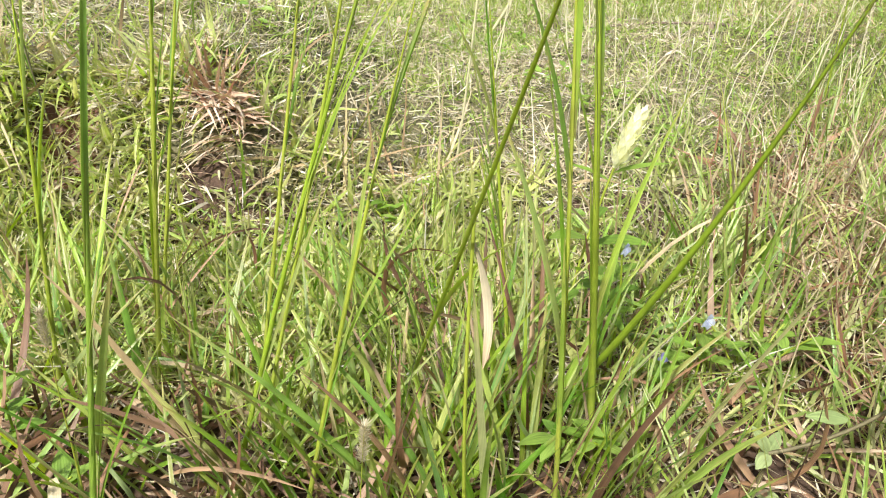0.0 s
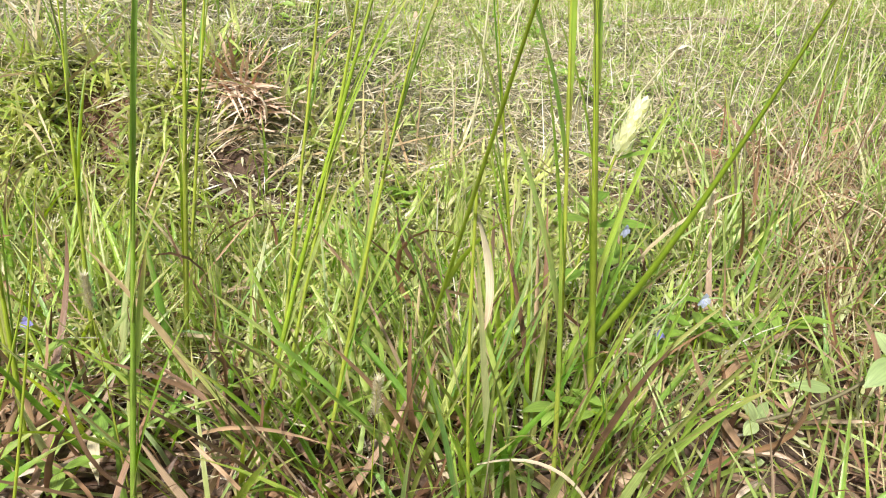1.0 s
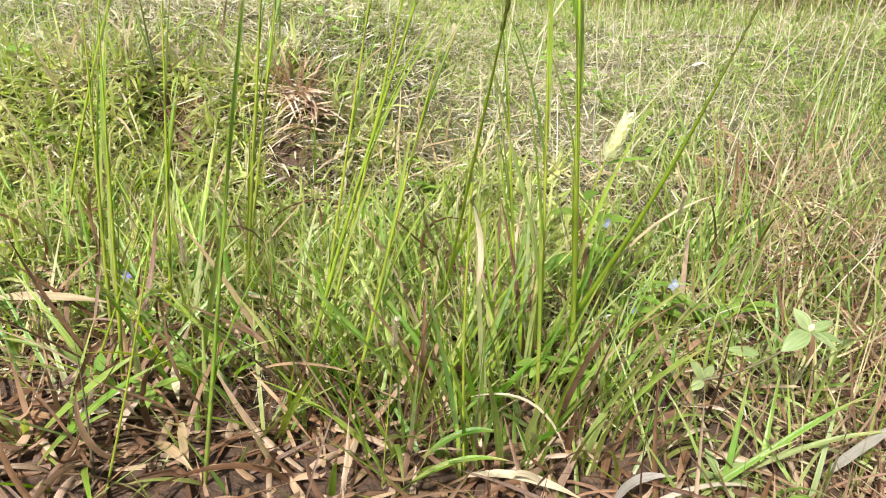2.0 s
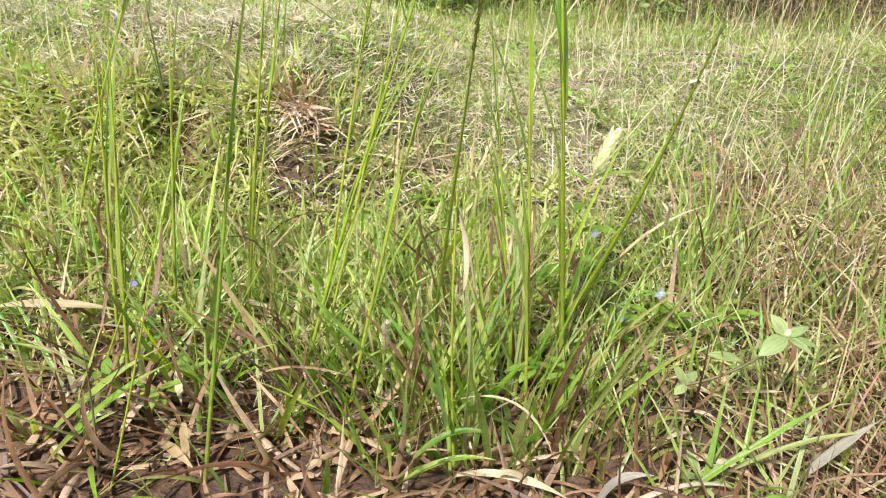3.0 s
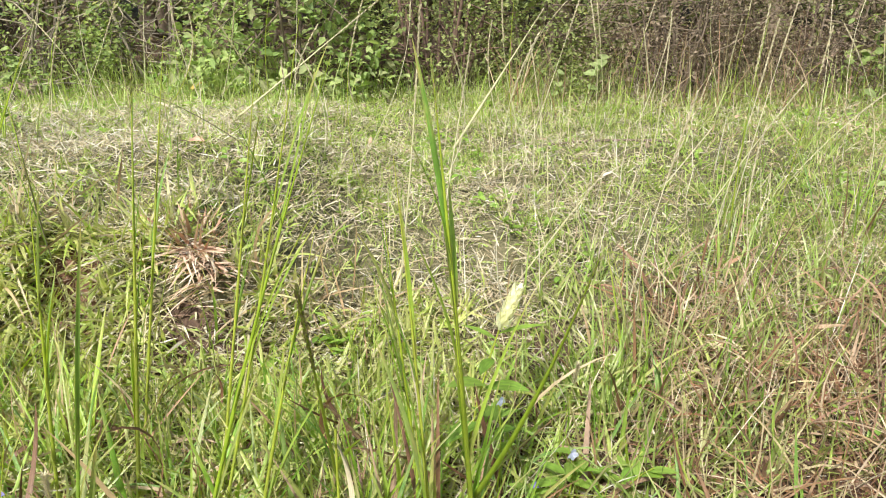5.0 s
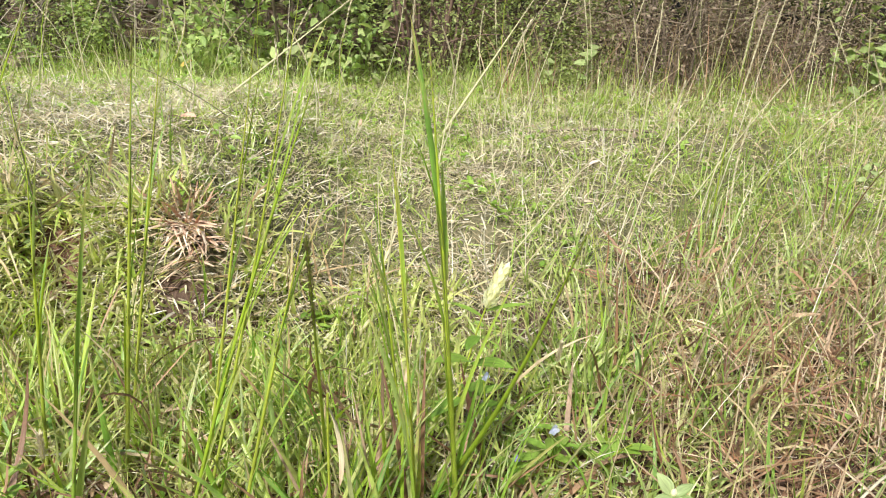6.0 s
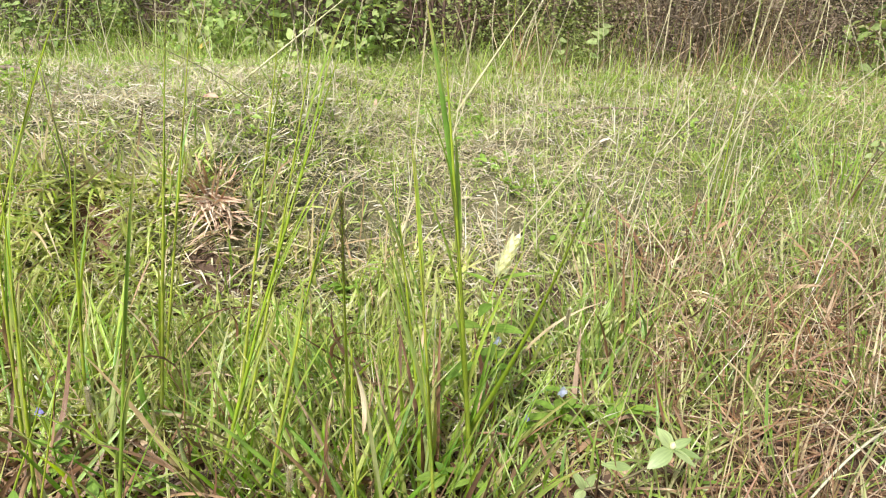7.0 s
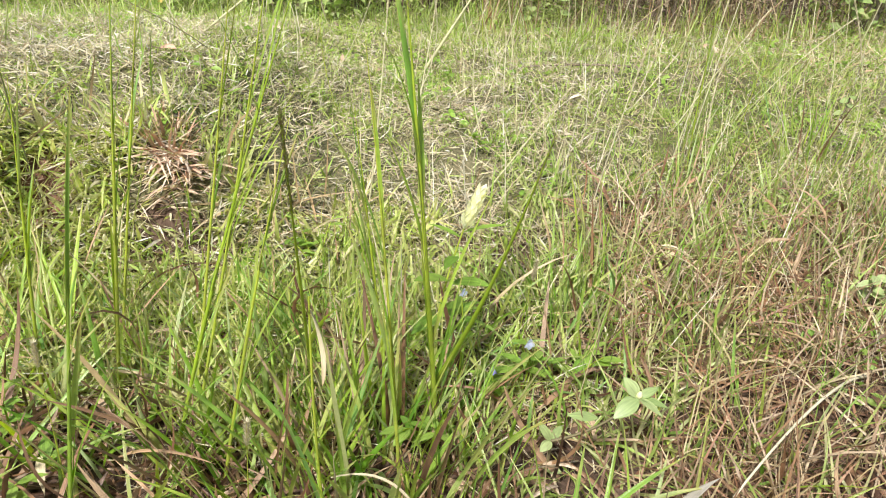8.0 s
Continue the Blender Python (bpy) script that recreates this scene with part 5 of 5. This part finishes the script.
def bush(x, y, name, label, height, width, leaves, leaf_size, material, trunks=4, trunk_r=0.02, bark=None, bare=0, clumps=55, group="bushes", category="bush", low=0.03, tight=0.06):
    z = gz(x, y)
    root = thing(name, x, y, z, label, category, group)
    tops = []
    for i in range(trunks):
        a = 2 * np.pi * i / trunks + rng.uniform(-0.5, 0.5)
        s = rng.uniform(0.02, 0.12) * width
        b = np.array([math.cos(a) * width * rng.uniform(0.15, 0.42), math.sin(a) * width * rng.uniform(0.1, 0.3), height * rng.uniform(0.6, 0.95)])
        p = bend((math.cos(a) * s, math.sin(a) * s, -0.03), b, (rng.normal(0, 0.05), rng.normal(0, 0.05), 0), 10)
        part("trunk", tube_data(p, np.linspace(trunk_r, trunk_r * 0.35, 10), 8), bark or M_BARK, root)
        tops.append(p)
    for i in range(16 + bare):
        p = tops[rng.integers(0, len(tops))]
        q = p[rng.integers(1, 9)]
        d = rng.normal(0, 1, 3) * np.array([1, 0.7, 0.6])
        d = d / np.linalg.norm(d) * width * rng.uniform(0.12, 0.36)
        e = q + d
        e[2] = max(e[2], 0.03)
        part("twig", tube_data(bend(q, e, rng.normal(0, 0.02, 3), 6), np.linspace(max(0.003, trunk_r * 0.22), 0.0015, 6), 5), bark or M_BARK, root)
    if leaves:
        fine = leaf_size < 0.03 or category == "tree"
        if fine:
            leaves, leaf_size = int(leaves * 2.6), leaf_size * 0.66
        p = crown_points(leaves, height, width, clumps, tight, low)
        d = rng.normal(0, 1, (leaves, 3)) * np.array([1, 1, 0.6]) + np.array([0, -0.3, -0.2])
        up = rng.normal(0, 0.45, (leaves, 3)) + np.array([0, -0.15, 1.0])
        size = leaf_size * rng.lognormal(-0.1, 0.38, leaves).clip(0.4, 1.8)
        part("crown", (small_leaves if fine else many_leaves)(p, d, up, size, size * rng.uniform(0.45, 0.65, leaves)), material, root)
    return root


GREEN_BUSH = "dense green leafy bush at the edge of the field"
bush(-2.15, 2.80, "bush", GREEN_BUSH, 1.2, 1.0, 3600, 0.033, M_BUSH, bare=50, trunk_r=0.009, clumps=44, bark=M_TWIG)
bush(-1.50, 2.66, "bush", "leafy yellowish green bush with grey twigs", 0.9, 0.85, 3400, 0.027, M_BUSH, bare=110, trunk_r=0.006, clumps=34, bark=M_TWIG, tight=0.055)
bush(-0.98, 2.84, "bush", "open green bush with many bare brown twigs", 1.1, 0.8, 2200, 0.029, M_BUSH, bare=150, trunk_r=0.007, clumps=26, bark=M_TWIG, tight=0.055)
bush(-0.45, 2.66, "bush", "fresh light green leafy bush at the edge of the field", 1.0, 0.8, 4200, 0.031, M_FRESH, bare=40, trunk_r=0.006, clumps=55, tight=0.07)
bush(0.07, 2.78, "bush", "shrub with leaning reddish brown stems and few leaves", 1.8, 0.95, 4200, 0.022, M_BUSH_DARK, trunks=13, trunk_r=0.007, bark=M_RED_BARK, bare=120)
bush(0.48, 2.90, "bush", "dark green shaded bush", 1.2, 0.8, 7500, 0.022, M_BUSH_DARK, bare=30, trunk_r=0.008, clumps=80, tight=0.075)
bush(0.95, 2.66, "dry_bush", "brown twiggy dead bush with some olive leaves", 1.0, 0.9, 8500, 0.015, M_DEAD, trunks=9, trunk_r=0.005, bark=M_BARK, bare=110, group="dry bushes", clumps=110, tight=0.08)
bush(1.45, 2.74, "dry_bush", "brown twiggy dead bush with some olive leaves", 1.0, 0.8, 7500, 0.015, M_DEAD, trunks=8, trunk_r=0.005, bark=M_BARK, bare=90, group="dry bushes", clumps=100, tight=0.08)
bush(1.92, 2.66, "bush", "open green bush with rounded leaves on grey twigs", 1.1, 0.9, 2400, 0.036, M_BUSH, trunk_r=0.008, bare=110, clumps=50, bark=M_TWIG)
bush(2.50, 2.85, "bush", GREEN_BUSH, 1.4, 1.0, 2600, 0.040, M_BUSH, trunk_r=0.010, bare=50, bark=M_TWIG)
bush(3.3, 3.1, "bush", GREEN_BUSH, 1.4, 1.1, 2000, 0.055, M_BUSH)
bush(-3.0, 3.1, "bush", GREEN_BUSH, 1.4, 1.1, 2000, 0.055, M_BUSH)
for tx in (-1.8, -0.7, 0.25, 1.2, 2.2):
    bush(tx, 3.35 + rng.uniform(-0.1, 0.1), "dry_bush", "brown twiggy thicket behind the green bushes", 1.2, 1.1, 2600, 0.035, M_DEAD, trunks=6, trunk_r=0.008, bark=M_BARK, bare=40, group="dry bushes")
for k, tx in enumerate((-3.4, -2.2, -1.2, -0.3, 0.7, 1.7, 2.7, 3.9)):
    bush(tx + rng.uniform(-0.2, 0.2), 4.3 + rng.uniform(-0.3, 0.3), "tree", "slender tree with a broad dark green crown", 3.2, 2.0, 2000, 0.11, M_BUSH_DARK, trunks=3, trunk_r=0.05, low=0.25, group="trees behind the bushes", category="tree", clumps=60, tight=0.16)
for k, tx in enumerate((-4.5, -3.0, -1.6, -0.2, 1.2, 2.6, 4.2)):
    bush(tx, 5.8 + rng.uniform(-0.4, 0.4), "tree", "slender tree with a broad dark green crown", 4.0, 2.6, 1500, 0.15, M_BUSH_DARK, trunks=3, trunk_r=0.06, low=0.15, group="trees behind the bushes", category="tree", clumps=60, tight=0.2)

# grass fringe along the foot of the bushes
x, y = scatter(8500, -2.6, 3.0, 2.15, 3.1, lambda x, y: 0.2 + 0.8 * smooth(patch(x, y, 0.25, 51), 0.25, 0.7))
stuff("fringe_grass", grow(x, y, 0.06, 0.22, 0.002, 0.005, 0.05, 0.8, 0.6, segs=4), M_SHORT, "loose green grass along the foot of the bushes", "grass")

x, y = scatter(600, 0.3, 2.2, 2.3, 2.75, lambda x, y: 0.3 + 0.7 * smooth(patch(x, y, 0.2, 52), 0.3, 0.7))
stuff("tall_dry_grass", grow(x, y, 0.10, 0.38, 0.0015, 0.0035, 0.02, 0.6, 0.4, segs=5, twist=0.4, shape=0.4), M_COLLAPSED, "tall dry tan grass along the foot of the dead bushes", "dry grass")


def sprig(x, y, z, n, size, label, lean=0.05):
    """A thin shoot with a few large rounded leaves."""
    zb = gz(x, y)
    root = thing("leafy_shoot", x, y, zb, label, "shoot", "leafy shoots")
    pts = stem_path(root, (0, 0, -0.01), (lean, 0, z - zb), (0.01, 0, 0), 0.003, 0.0015, M_BARK)
    for i in range(n):
        a = rng.uniform(0, 2 * np.pi)
        part("leaf", leaf_data(pts[8 - i % 5], (math.cos(a), math.sin(a) - 0.4, rng.uniform(-0.2, 0.4)), (0, -0.6, 1), size * rng.uniform(0.7, 1.1), size * rng.uniform(0.5, 0.7), 0.12, 0.2, 6), M_HERB, root)
    return root


sprig(0.600, 2.50, 0.245, 7, 0.055, "leafy shoot with large light green leaves")
sprig(0.50, 2.52, 0.20, 5, 0.04, "leafy shoot with light green leaves", 0.0)
sprig(1.60, 2.48, 0.28, 10, 0.06, "leafy shoot with large rounded light green leaves", 0.02)
sprig(1.70, 2.52, 0.40, 9, 0.06, "leafy shoot with large rounded light green leaves", 0.0)
sprig(-1.35, 2.42, 0.3, 10, 0.05, "leafy shoot with light green leaves", 0.0)
curled(-0.75, 2.44, 0.06, 0.035, 60, "ochre fallen leaf standing in the grass", 0.05, 0.7, M_OCHRE)
sprig(0.775, 0.785, 0.095, 6, 0.025, "low leafy shoot with rounded light green leaves", 0.03)
sprig(1.120, 1.560, 0.150, 5, 0.026, "low leafy shoot with rounded light green leaves", 0.03)
